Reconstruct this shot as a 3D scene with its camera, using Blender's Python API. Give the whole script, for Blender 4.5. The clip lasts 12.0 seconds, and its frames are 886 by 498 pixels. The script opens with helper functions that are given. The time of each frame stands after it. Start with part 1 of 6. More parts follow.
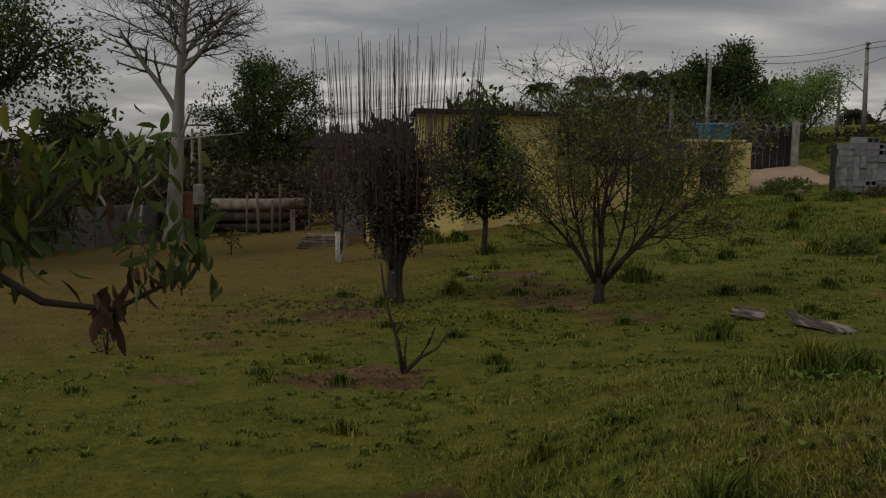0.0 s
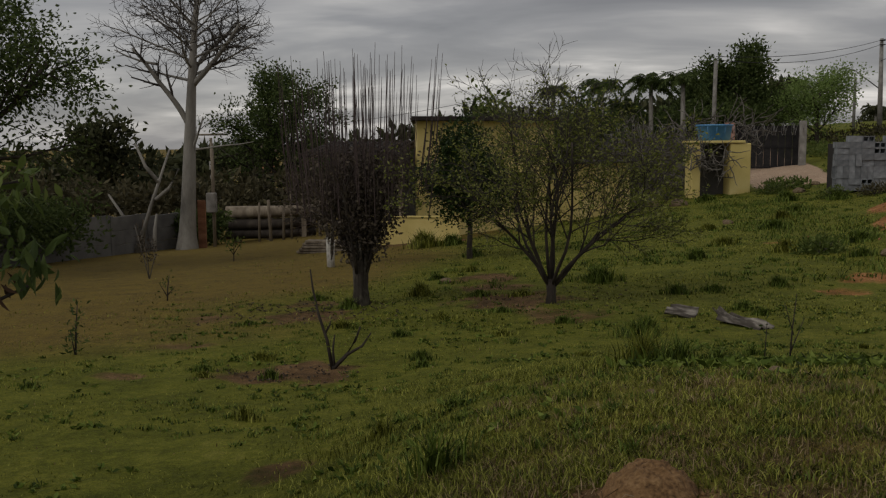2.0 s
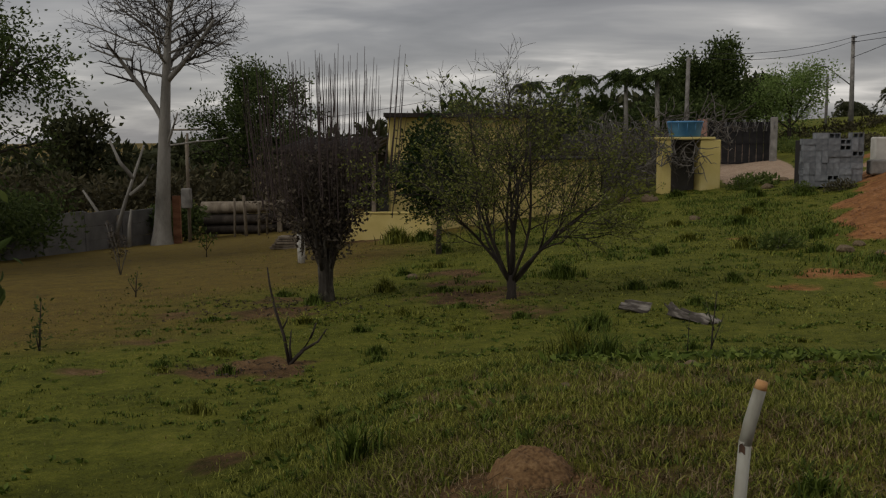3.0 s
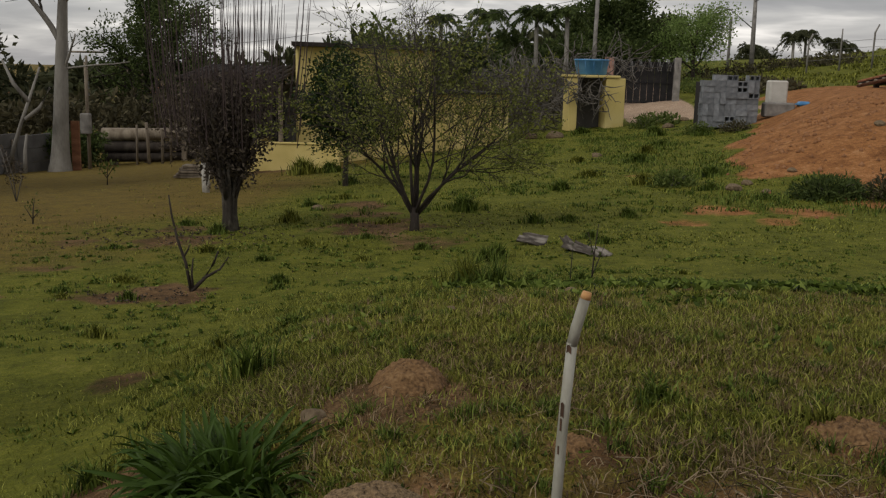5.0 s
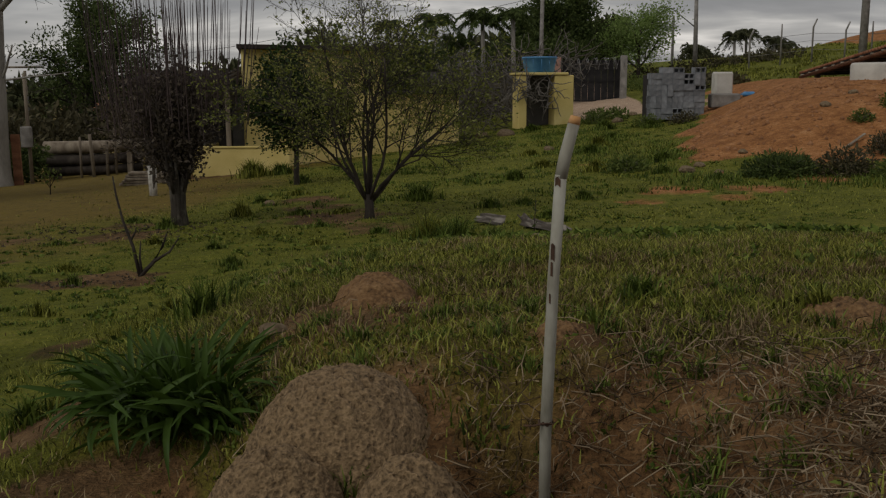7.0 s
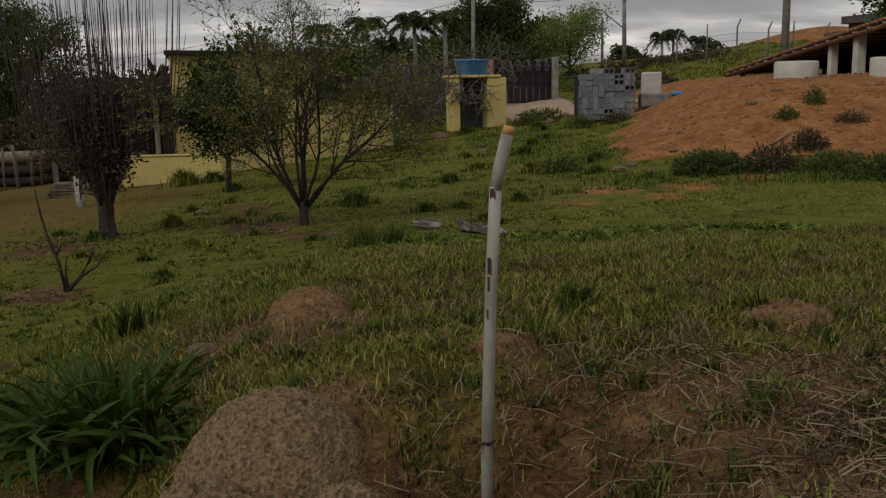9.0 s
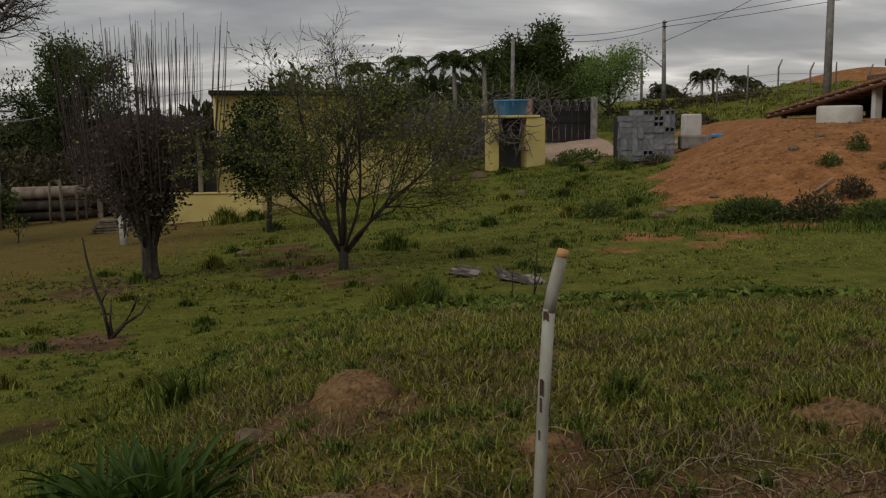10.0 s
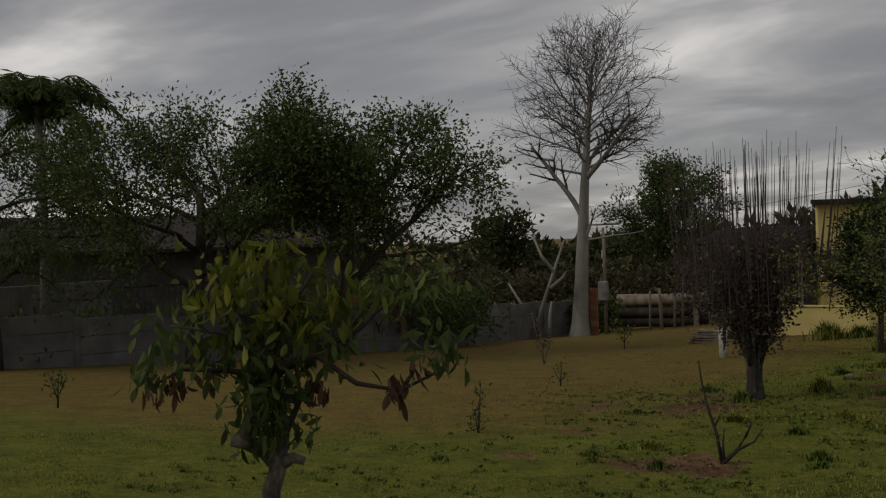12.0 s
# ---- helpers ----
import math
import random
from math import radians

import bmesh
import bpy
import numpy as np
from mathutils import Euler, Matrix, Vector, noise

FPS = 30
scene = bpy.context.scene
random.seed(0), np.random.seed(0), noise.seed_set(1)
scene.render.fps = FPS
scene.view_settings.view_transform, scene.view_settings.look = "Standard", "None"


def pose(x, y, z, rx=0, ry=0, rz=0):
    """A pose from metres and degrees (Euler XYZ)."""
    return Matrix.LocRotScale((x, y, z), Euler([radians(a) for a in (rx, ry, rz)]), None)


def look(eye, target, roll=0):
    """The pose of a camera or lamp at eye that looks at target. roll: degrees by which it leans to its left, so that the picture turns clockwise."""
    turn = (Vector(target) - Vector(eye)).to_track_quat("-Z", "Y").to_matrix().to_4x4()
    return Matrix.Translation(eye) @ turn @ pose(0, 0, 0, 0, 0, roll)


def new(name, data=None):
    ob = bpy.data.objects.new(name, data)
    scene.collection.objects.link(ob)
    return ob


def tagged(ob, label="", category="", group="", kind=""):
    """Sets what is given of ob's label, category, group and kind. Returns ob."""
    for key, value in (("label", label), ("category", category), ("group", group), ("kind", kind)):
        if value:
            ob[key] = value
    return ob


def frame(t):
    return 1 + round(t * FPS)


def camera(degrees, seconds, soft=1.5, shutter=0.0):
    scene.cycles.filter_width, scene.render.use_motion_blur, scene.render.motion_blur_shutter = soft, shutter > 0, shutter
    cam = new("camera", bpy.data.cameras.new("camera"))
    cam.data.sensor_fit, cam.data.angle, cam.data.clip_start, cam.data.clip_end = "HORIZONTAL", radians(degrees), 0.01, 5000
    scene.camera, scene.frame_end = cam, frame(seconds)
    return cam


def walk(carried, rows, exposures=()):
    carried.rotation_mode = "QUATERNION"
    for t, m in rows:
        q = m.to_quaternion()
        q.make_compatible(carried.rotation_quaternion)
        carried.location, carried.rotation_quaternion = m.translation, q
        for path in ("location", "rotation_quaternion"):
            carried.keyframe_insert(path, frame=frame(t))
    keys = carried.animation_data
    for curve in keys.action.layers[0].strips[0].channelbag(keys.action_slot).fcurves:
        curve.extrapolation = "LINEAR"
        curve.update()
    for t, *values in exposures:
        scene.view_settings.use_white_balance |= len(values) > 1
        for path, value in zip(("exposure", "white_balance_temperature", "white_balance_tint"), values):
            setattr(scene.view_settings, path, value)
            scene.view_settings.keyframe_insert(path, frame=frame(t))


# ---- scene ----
cam = camera(51.09, 12.0, soft=1.25)
PATH = [
    (0, look((-0.846, 1.748, 2.254), (-1.845, 11.631, 1.103), 0.64)),
    (0.5, look((-0.546, 1.541, 2.276), (-1.628, 11.414, 1.114), 0.62)),
    (1, look((-0.229, 1.354, 2.309), (-1.426, 11.214, 1.147), 0.55)),
    (1.5, look((0.058, 1.252, 2.349), (-1.299, 11.096, 1.231), 0.04)),
    (2, look((0.273, 1.098, 2.381), (-1.088, 10.941, 1.254), -0.40)),
    (2.5, look((0.505, 0.944, 2.401), (-0.770, 10.796, 1.251), -0.44)),
    (3, look((0.586, 0.863, 2.452), (-0.580, 10.723, 1.261), -0.33)),
    (3.5, look((0.653, 0.784, 2.507), (-0.256, 10.636, 1.057), 0.12)),
    (3.7, look((0.664, 0.760, 2.509), (-0.119, 10.605, 0.935), 0.27)),
    (5.3, look((0.703, 0.601, 2.441), (0.590, 10.419, 0.546), 1.36)),
    (5.5, look((0.690, 0.622, 2.405), (0.615, 10.449, 0.550), 1.21)),
    (6, look((0.666, 0.733, 2.164), (0.690, 10.570, 0.371), 0.62)),
    (6.5, look((0.672, 0.764, 2.086), (0.778, 10.605, 0.312), 0.23)),
    (7, look((0.660, 0.767, 2.049), (0.967, 10.606, 0.291), -0.30)),
    (7.5, look((0.692, 0.776, 2.048), (1.244, 10.601, 0.266), -1.13)),
    (7.7, look((0.695, 0.783, 2.037), (1.348, 10.596, 0.225), -1.44)),
    (9.3, look((0.667, 0.865, 2.085), (1.662, 10.674, 0.417), -1.06)),
    (9.5, look((0.663, 0.877, 2.124), (1.615, 10.706, 0.546), -0.82)),
    (10, look((0.642, 0.859, 2.237), (1.242, 10.747, 0.872), -0.64)),
    (10.5, look((0.628, 0.832, 2.375), (0.293, 10.788, 1.491), -0.28)),
    (11, look((0.611, 0.828, 2.441), (-1.426, 10.611, 2.061), 0.22)),
    (11.5, look((0.524, 0.832, 2.411), (-3.557, 9.956, 2.100), -1.53)),
    (12, look((0.401, 0.840, 2.435), (-4.845, 9.353, 2.329), -1.87)),
]
walk(cam, PATH, [(0, -0.13), (1.5, 0.0), (2.5, 0.02), (3.5, -0.02), (3.7, 0.04), (5.3, 0.54), (5.8, 0.4), (6.5, 0.02), (7.7, 0.04), (9.3, 0.18), (10, 0.2), (11, -0.04), (12, -0.16)])

# ---- world, sun and light ----
world = bpy.data.worlds.new("overcast_sky")
scene.world = world
world.use_nodes = True
wn, wl = world.node_tree.nodes, world.node_tree.links
wn.clear()


def wnode(kind, **kw):
    n = wn.new(kind)
    for k, v in kw.items():
        n.inputs[k].default_value = v
    return n


SUN_ELEV, SUN_TURN = radians(40), radians(-128)
w_co = wn.new("ShaderNodeTexCoord")
w_sep = wn.new("ShaderNodeSeparateXYZ")
wl.new(w_co.outputs["Generated"], w_sep.inputs[0])
w_z = wn.new("ShaderNodeMath"); w_z.operation = "MAXIMUM"; w_z.inputs[1].default_value = 0.0
wl.new(w_sep.outputs["Z"], w_z.inputs[0])
w_za = wn.new("ShaderNodeMath"); w_za.operation = "ADD"; w_za.inputs[1].default_value = 0.16
wl.new(w_z.outputs[0], w_za.inputs[0])
w_div = wn.new("ShaderNodeVectorMath"); w_div.operation = "DIVIDE"
w_cmb = wn.new("ShaderNodeCombineXYZ")
for k in range(3):
    wl.new(w_za.outputs[0], w_cmb.inputs[k])
wl.new(w_co.outputs["Generated"], w_div.inputs[0])
wl.new(w_cmb.outputs[0], w_div.inputs[1])
w_map = wn.new("ShaderNodeMapping")
w_map.inputs["Scale"].default_value = (0.75, 1.25, 0.3)
w_map.inputs["Rotation"].default_value = (0, 0, radians(14))
wl.new(w_div.outputs[0], w_map.inputs[0])
w_n1 = wn.new("ShaderNodeTexNoise")
for k, v in (("Scale", 1.15), ("Detail", 5.0), ("Roughness", 0.5), ("Distortion", 0.35)):
    w_n1.inputs[k].default_value = v
wl.new(w_map.outputs[0], w_n1.inputs["Vector"])
w_ramp = wn.new("ShaderNodeValToRGB")
for pos, col in ((0.30, (0.185, 0.18, 0.184, 1)), (0.46, (0.255, 0.247, 0.249, 1)), (0.56, (0.36, 0.346, 0.337, 1)), (0.7, (0.68, 0.645, 0.61, 1))):
    e = w_ramp.color_ramp.elements.new(pos)
    e.color = col
w_ramp.color_ramp.elements.remove(w_ramp.color_ramp.elements[0])
w_ramp.color_ramp.elements.remove(w_ramp.color_ramp.elements[-1])
wl.new(w_n1.outputs["Fac"], w_ramp.inputs[0])
w_sky = wn.new("ShaderNodeTexSky")
w_sky.sky_type, w_sky.sun_disc, w_sky.sun_elevation, w_sky.sun_rotation = "NISHITA", False, SUN_ELEV, -SUN_TURN
w_bg1, w_bg2, w_add, w_out = wn.new("ShaderNodeBackground"), wn.new("ShaderNodeBackground"), wn.new("ShaderNodeAddShader"), wn.new("ShaderNodeOutputWorld")
w_bg1.inputs["Strength"].default_value = 1.0
w_bg2.inputs["Strength"].default_value = 0.008
wl.new(w_ramp.outputs[0], w_bg1.inputs[0])
wl.new(w_sky.outputs[0], w_bg2.inputs[0])
wl.new(w_bg1.outputs[0], w_add.inputs[0])
wl.new(w_bg2.outputs[0], w_add.inputs[1])
wl.new(w_add.outputs[0], w_out.inputs[0])

sun = new("sun", bpy.data.lights.new("sun", "SUN"))
sun.data.energy, sun.data.angle, sun.data.color = 0.95, radians(28), (1.0, 0.96, 0.88)
sun.matrix_world = look((40 * math.sin(SUN_TURN), 40 * math.cos(SUN_TURN), 40 * math.tan(SUN_ELEV)), (0, 0, 0))


# ---- materials ----
def surface(name, stops, scale=3.0, detail=6.0, rough=0.9, bump=0.3, bump_scale=40.0, metal=0.0, fine=0.25, stretch=(1, 1, 1), island=0.0,
            through_light=0.0, object_vary=0.0, spec=0.3):
    """Noise between colour stops at two scales, with fine relief. island, object_vary: how far brightness varies from piece to piece."""
    m = bpy.data.materials.new(name)
    m.use_nodes = True
    n, l = m.node_tree.nodes, m.node_tree.links
    b = n["Principled BSDF"]
    co = n.new("ShaderNodeTexCoord")
    mp = n.new("ShaderNodeMapping")
    mp.inputs["Scale"].default_value = stretch
    l.new(co.outputs["Object"], mp.inputs[0])
    n1 = n.new("ShaderNodeTexNoise")
    n1.inputs["Scale"].default_value, n1.inputs["Detail"].default_value = scale, detail
    l.new(mp.outputs[0], n1.inputs["Vector"])
    n2 = n.new("ShaderNodeTexNoise")
    n2.inputs["Scale"].default_value, n2.inputs["Detail"].default_value = bump_scale, 4
    l.new(mp.outputs[0], n2.inputs["Vector"])
    mix = n.new("ShaderNodeMix")
    mix.inputs[0].default_value = fine
    l.new(n1.outputs["Fac"], mix.inputs[2])
    l.new(n2.outputs["Fac"], mix.inputs[3])
    ramp = n.new("ShaderNodeValToRGB")
    for k, c in enumerate(stops):
        pos = 0.3 + 0.4 * k / max(1, len(stops) - 1)
        e = ramp.color_ramp.elements.new(pos)
        e.color = (*c, 1)
    ramp.color_ramp.elements.remove(ramp.color_ramp.elements[0])
    ramp.color_ramp.elements.remove(ramp.color_ramp.elements[-1])
    fac = mix.outputs[0]
    if island:
        geo = n.new("ShaderNodeNewGeometry")
        im = n.new("ShaderNodeMix")
        im.inputs[0].default_value = island
        l.new(fac, im.inputs[2])
        rr = n.new("ShaderNodeMapRange")
        rr.inputs[3].default_value, rr.inputs[4].default_value = 0.25, 0.75
        l.new(geo.outputs["Random Per Island"], rr.inputs[0])
        l.new(rr.outputs[0], im.inputs[3])
        fac = im.outputs[0]
    l.new(fac, ramp.inputs[0])
    col = ramp.outputs[0]
    if object_vary:
        oi = n.new("ShaderNodeObjectInfo")
        hsv = n.new("ShaderNodeHueSaturation")
        vr = n.new("ShaderNodeMapRange")
        vr.inputs[3].default_value, vr.inputs[4].default_value = 1 - object_vary, 1 + object_vary
        l.new(oi.outputs["Random"], vr.inputs[0])
        l.new(vr.outputs[0], hsv.inputs["Value"])
        l.new(col, hsv.inputs["Color"])
        col = hsv.outputs[0]
    l.new(col, b.inputs["Base Color"])
    b.inputs["Roughness"].default_value, b.inputs["Metallic"].default_value = rough, metal
    b.inputs["Specular IOR Level"].default_value = spec
    if bump:
        bp = n.new("ShaderNodeBump")
        bp.inputs["Strength"].default_value, bp.inputs["Distance"].default_value = bump, 0.02
        l.new(mix.outputs[0], bp.inputs["Height"])
        l.new(bp.outputs[0], b.inputs["Normal"])
    if through_light:
        tr = n.new("ShaderNodeBsdfTranslucent")
        l.new(col, tr.inputs[0])
        ms = n.new("ShaderNodeMixShader")
        ms.inputs[0].default_value = through_light
        l.new(b.outputs[0], ms.inputs[1])
        l.new(tr.outputs[0], ms.inputs[2])
        l.new(ms.outputs[0], n["Material Output"].inputs[0])
    return m


BARK_GREY = surface("pale_bark", [(0.13, 0.12, 0.105), (0.22, 0.205, 0.18), (0.3, 0.285, 0.26)], 2.2, bump=0.5, bump_scale=18, stretch=(1, 1, 0.35))
BARK_DARK = surface("dark_bark", [(0.018, 0.014, 0.011), (0.038, 0.03, 0.024), (0.08, 0.066, 0.053)], 6, bump=0.7, bump_scale=45, stretch=(1, 1, 0.4))
BARK_LICHEN = surface("lichen_bark", [(0.022, 0.018, 0.014), (0.05, 0.042, 0.033), (0.17, 0.155, 0.125)], 7, bump=0.7, bump_scale=40, stretch=(1, 1, 0.5))
TWIG_RED = surface("reddish_twig", [(0.035, 0.025, 0.024), (0.06, 0.042, 0.04), (0.095, 0.07, 0.065)], 5, bump=0, rough=0.8)
TWIG_DARK = surface("dark_grey_twig", [(0.03, 0.026, 0.022), (0.058, 0.05, 0.043), (0.1, 0.088, 0.076)], 5, bump=0, rough=0.9)
TWIG_GREY = surface("grey_twig", [(0.075, 0.066, 0.058), (0.13, 0.117, 0.1), (0.19, 0.175, 0.155)], 5, bump=0, rough=0.9)
LIME_WASH = surface("lime_washed_bark", [(0.25, 0.23, 0.2), (0.48, 0.46, 0.42), (0.62, 0.6, 0.56)], 9, bump=0.4)


def leaf_stuff(name, stops, thru=0.3, rough=0.6, spec=0.12):
    return surface(name, stops, 1.2, 2, rough, 0, 20, island=0.75, through_light=thru, spec=spec)


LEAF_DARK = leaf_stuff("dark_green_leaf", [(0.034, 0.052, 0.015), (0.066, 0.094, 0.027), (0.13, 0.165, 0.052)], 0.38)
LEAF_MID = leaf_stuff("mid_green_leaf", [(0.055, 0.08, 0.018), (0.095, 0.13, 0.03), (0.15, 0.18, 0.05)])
LEAF_LIGHT = leaf_stuff("light_green_leaf", [(0.12, 0.18, 0.045), (0.19, 0.27, 0.075), (0.28, 0.36, 0.13)], 0.45)
LEAF_CITRUS = leaf_stuff("glossy_citrus_leaf", [(0.01, 0.02, 0.005), (0.022, 0.04, 0.01), (0.05, 0.08, 0.02)], 0.2, 0.5, 0.15)
LEAF_OLIVE = leaf_stuff("olive_leaf", [(0.085, 0.1, 0.02), (0.16, 0.18, 0.035), (0.3, 0.31, 0.11)], 0.4)
LEAF_PURPLE = leaf_stuff("dull_brown_leaf", [(0.036, 0.028, 0.02), (0.08, 0.064, 0.046), (0.16, 0.13, 0.1)])
LEAF_BLADE = leaf_stuff("strap_leaf_green", [(0.011, 0.027, 0.003), (0.03, 0.062, 0.007), (0.13, 0.185, 0.035)], 0.2, 0.5, 0.15)
LEAF_YELLOW = leaf_stuff("yellowing_leaf", [(0.045, 0.06, 0.01), (0.1, 0.118, 0.017), (0.23, 0.215, 0.032)], 0.35)
LEAF_DEAD = leaf_stuff("dead_brown_leaf", [(0.045, 0.026, 0.015), (0.078, 0.044, 0.026), (0.13, 0.078, 0.046)], 0.25)
GRASS = leaf_stuff("grass_green", [(0.024, 0.028, 0.005), (0.125, 0.138, 0.016), (0.38, 0.38, 0.085)], 0.2)
GRASS_TALL = leaf_stuff("grass_lush", [(0.018, 0.03, 0.005), (0.075, 0.112, 0.015), (0.2, 0.25, 0.052)], 0.2)
STRAW = leaf_stuff("dry_straw", [(0.05, 0.033, 0.015), (0.16, 0.113, 0.056), (0.4, 0.305, 0.18)], 0.2, 0.8)
YELLOW_WALL = surface("yellow_limewash", [(0.44, 0.35, 0.115), (0.58, 0.465, 0.17), (0.66, 0.555, 0.26)], 1.1, bump=0.15, bump_scale=60, fine=0.35)
GREY_RENDER = surface("grey_cement_render", [(0.075, 0.072, 0.068), (0.125, 0.12, 0.114), (0.18, 0.174, 0.166)], 1.6, bump=0.3)
CONCRETE = surface("weathered_concrete", [(0.12, 0.112, 0.1), (0.2, 0.188, 0.172), (0.3, 0.284, 0.262)], 4, bump=0.3, object_vary=0.12)
CONCRETE_PALE = surface("pale_concrete", [(0.4, 0.38, 0.34), (0.5, 0.48, 0.43), (0.58, 0.56, 0.51)], 3, bump=0.25)
BLOCK = surface("concrete_block", [(0.12, 0.126, 0.136), (0.18, 0.188, 0.2), (0.25, 0.258, 0.27)], 7, bump=0.4, bump_scale=90, object_vary=0.25)
# Dark wall tone; near the tank it holds the shade in its colour.
DARK_WALL = surface("dark_wall_and_shade", [(0.04, 0.038, 0.036), (0.075, 0.07, 0.066), (0.12, 0.112, 0.105)], 0.9, bump=0.3)
DARK_METAL = surface("dark_sheet_gate", [(0.012, 0.012, 0.013), (0.022, 0.021, 0.022), (0.04, 0.036, 0.034)], 3, rough=0.55, bump=0.1, metal=0.3)
WIRE = surface("galvanised_wire", [(0.13, 0.125, 0.12), (0.2, 0.195, 0.19), (0.3, 0.29, 0.28)], 8, rough=0.5, bump=0, metal=0.6)
BLACK_CABLE = surface("black_cable", [(0.02, 0.02, 0.022), (0.03, 0.03, 0.032)], 5, rough=0.7, bump=0)
TANK_BLUE = surface("blue_tank_plastic", [(0.045, 0.16, 0.33), (0.07, 0.22, 0.42), (0.12, 0.3, 0.5)], 2.5, rough=0.45, bump=0.05, spec=0.4)
ROOF_DARK = surface("dark_old_roof_and_shade", [(0.018, 0.014, 0.012), (0.034, 0.027, 0.023), (0.06, 0.048, 0.041)], 2, bump=0.4)
ROOF_CLAY = surface("clay_tile", [(0.16, 0.065, 0.035), (0.27, 0.115, 0.06), (0.36, 0.19, 0.11)], 4, bump=0.4, object_vary=0.25)
# Pale tone puts the gleam on the sheet roof into its colour.
ROOF_PALE = surface("sunlit_sheet_roof", [(0.4, 0.4, 0.4), (0.55, 0.55, 0.55)], 3, rough=0.5, bump=0.1)
PINK_BRICK = surface("salmon_render", [(0.24, 0.13, 0.1), (0.33, 0.19, 0.15), (0.42, 0.27, 0.22)], 5, bump=0.3, object_vary=0.15)
TIMBER = surface("weathered_timber", [(0.09, 0.07, 0.05), (0.19, 0.155, 0.115), (0.3, 0.26, 0.2)], 5, bump=0.6, bump_scale=30, stretch=(1, 1, 0.12), object_vary=0.2)
TIMBER_RED = surface("reddish_timber", [(0.1, 0.045, 0.025), (0.19, 0.085, 0.045), (0.26, 0.14, 0.08)], 5, bump=0.5, stretch=(0.2, 1, 1), object_vary=0.2)
SHEET_GREY = surface("weathered_fibre_sheet", [(0.02, 0.016, 0.013), (0.08, 0.068, 0.056), (0.32, 0.29, 0.25)], 14, bump=0.6, bump_scale=25, stretch=(1, 0.3, 1))
# Near-black tone that stands in for the shade inside openings.
DARK_VOID = surface("interior_shade_tone", [(0.02, 0.018, 0.017), (0.035, 0.03, 0.028)], 2, bump=0)
# Brown wall, darkened so that its colour holds the shed's inner shade.
SHADE_WALL = surface("brown_wall_with_shade", [(0.08, 0.05, 0.035), (0.13, 0.085, 0.06), (0.17, 0.12, 0.09)], 2, bump=0.3)
POST_WHITE = surface("flaking_white_paint", [(0.12, 0.11, 0.08), (0.28, 0.27, 0.22), (0.42, 0.415, 0.365)], 12, bump=0.3, bump_scale=60, rough=0.7, stretch=(1, 1, 0.35))
POST_RUST = surface("rust_brown", [(0.03, 0.018, 0.012), (0.07, 0.04, 0.025), (0.13, 0.07, 0.04)], 30, bump=0.4)
POST_CUT = surface("orange_cut_wood", [(0.36, 0.17, 0.06), (0.5, 0.27, 0.11), (0.58, 0.36, 0.18)], 25, bump=0.3)
MOUND_GREY = surface("termite_earth", [(0.025, 0.016, 0.008), (0.2, 0.135, 0.07), (0.35, 0.24, 0.13)], 85, detail=10, bump=1.0, bump_scale=110, fine=0.6)
MOUND_RED = surface("red_ant_earth", [(0.04, 0.021, 0.009), (0.17, 0.095, 0.04), (0.28, 0.17, 0.078)], 38, detail=9, bump=1.0, bump_scale=80, fine=0.5)
STONE = surface("pale_stone", [(0.08, 0.054, 0.03), (0.145, 0.104, 0.06), (0.21, 0.16, 0.098)], 20, bump=0.5, object_vary=0.2)
FAR_WOOD = leaf_stuff("far_wood_leaf", [(0.034, 0.04, 0.018), (0.06, 0.066, 0.03), (0.095, 0.096, 0.045)], 0.25)
BRUSH = leaf_stuff("dull_brush_leaf", [(0.045, 0.04, 0.022), (0.08, 0.072, 0.038), (0.125, 0.108, 0.058)], 0.25)


# ---- mesh helpers ----
def link_mesh(name, me, material, parent=None, label=""):
    ob = new(name, me)
    if material is not None:
        me.materials.append(material)
    if parent is not None:
        ob.parent = parent
    if label:
        ob["label"] = label
    return ob


def part(name, bm, material, parent=None, label="", smooth=False):
    """Links a bmesh as one mesh object."""
    me = bpy.data.meshes.new(name)
    bm.to_mesh(me)
    bm.free()
    if smooth:
        me.polygons.foreach_set("use_smooth", [True] * len(me.polygons))
    return link_mesh(name, me, material, parent, label)


def raw(name, verts, faces, material, parent=None, label="", smooth=False):
    me = bpy.data.meshes.new(name)
    me.from_pydata(verts, [], faces)
    if smooth:
        me.polygons.foreach_set("use_smooth", [True] * len(me.polygons))
    me.update()
    return link_mesh(name, me, material, parent, label)


def fast(name, verts, faces, material, parent=None, label=""):
    """Links arrays of corners and equal-sided faces as one mesh object."""
    verts, faces = np.asarray(verts, np.float32), np.asarray(faces, np.int32)
    me = bpy.data.meshes.new(name)
    m, k = faces.shape
    me.vertices.add(len(verts)), me.loops.add(m * k), me.polygons.add(m)
    me.vertices.foreach_set("co", verts.ravel())
    me.loops.foreach_set("vertex_index", faces.ravel())
    me.polygons.foreach_set("loop_start", np.arange(0, m * k, k, dtype=np.int32))
    me.update(calc_edges=True)
    return link_mesh(name, me, material, parent, label)


def empty(name, x, y, z, turn=0.0):
    ob = new(name)
    ob.matrix_basis = pose(x, y, z, 0, 0, turn)
    ob.empty_display_size = 0.1
    return ob


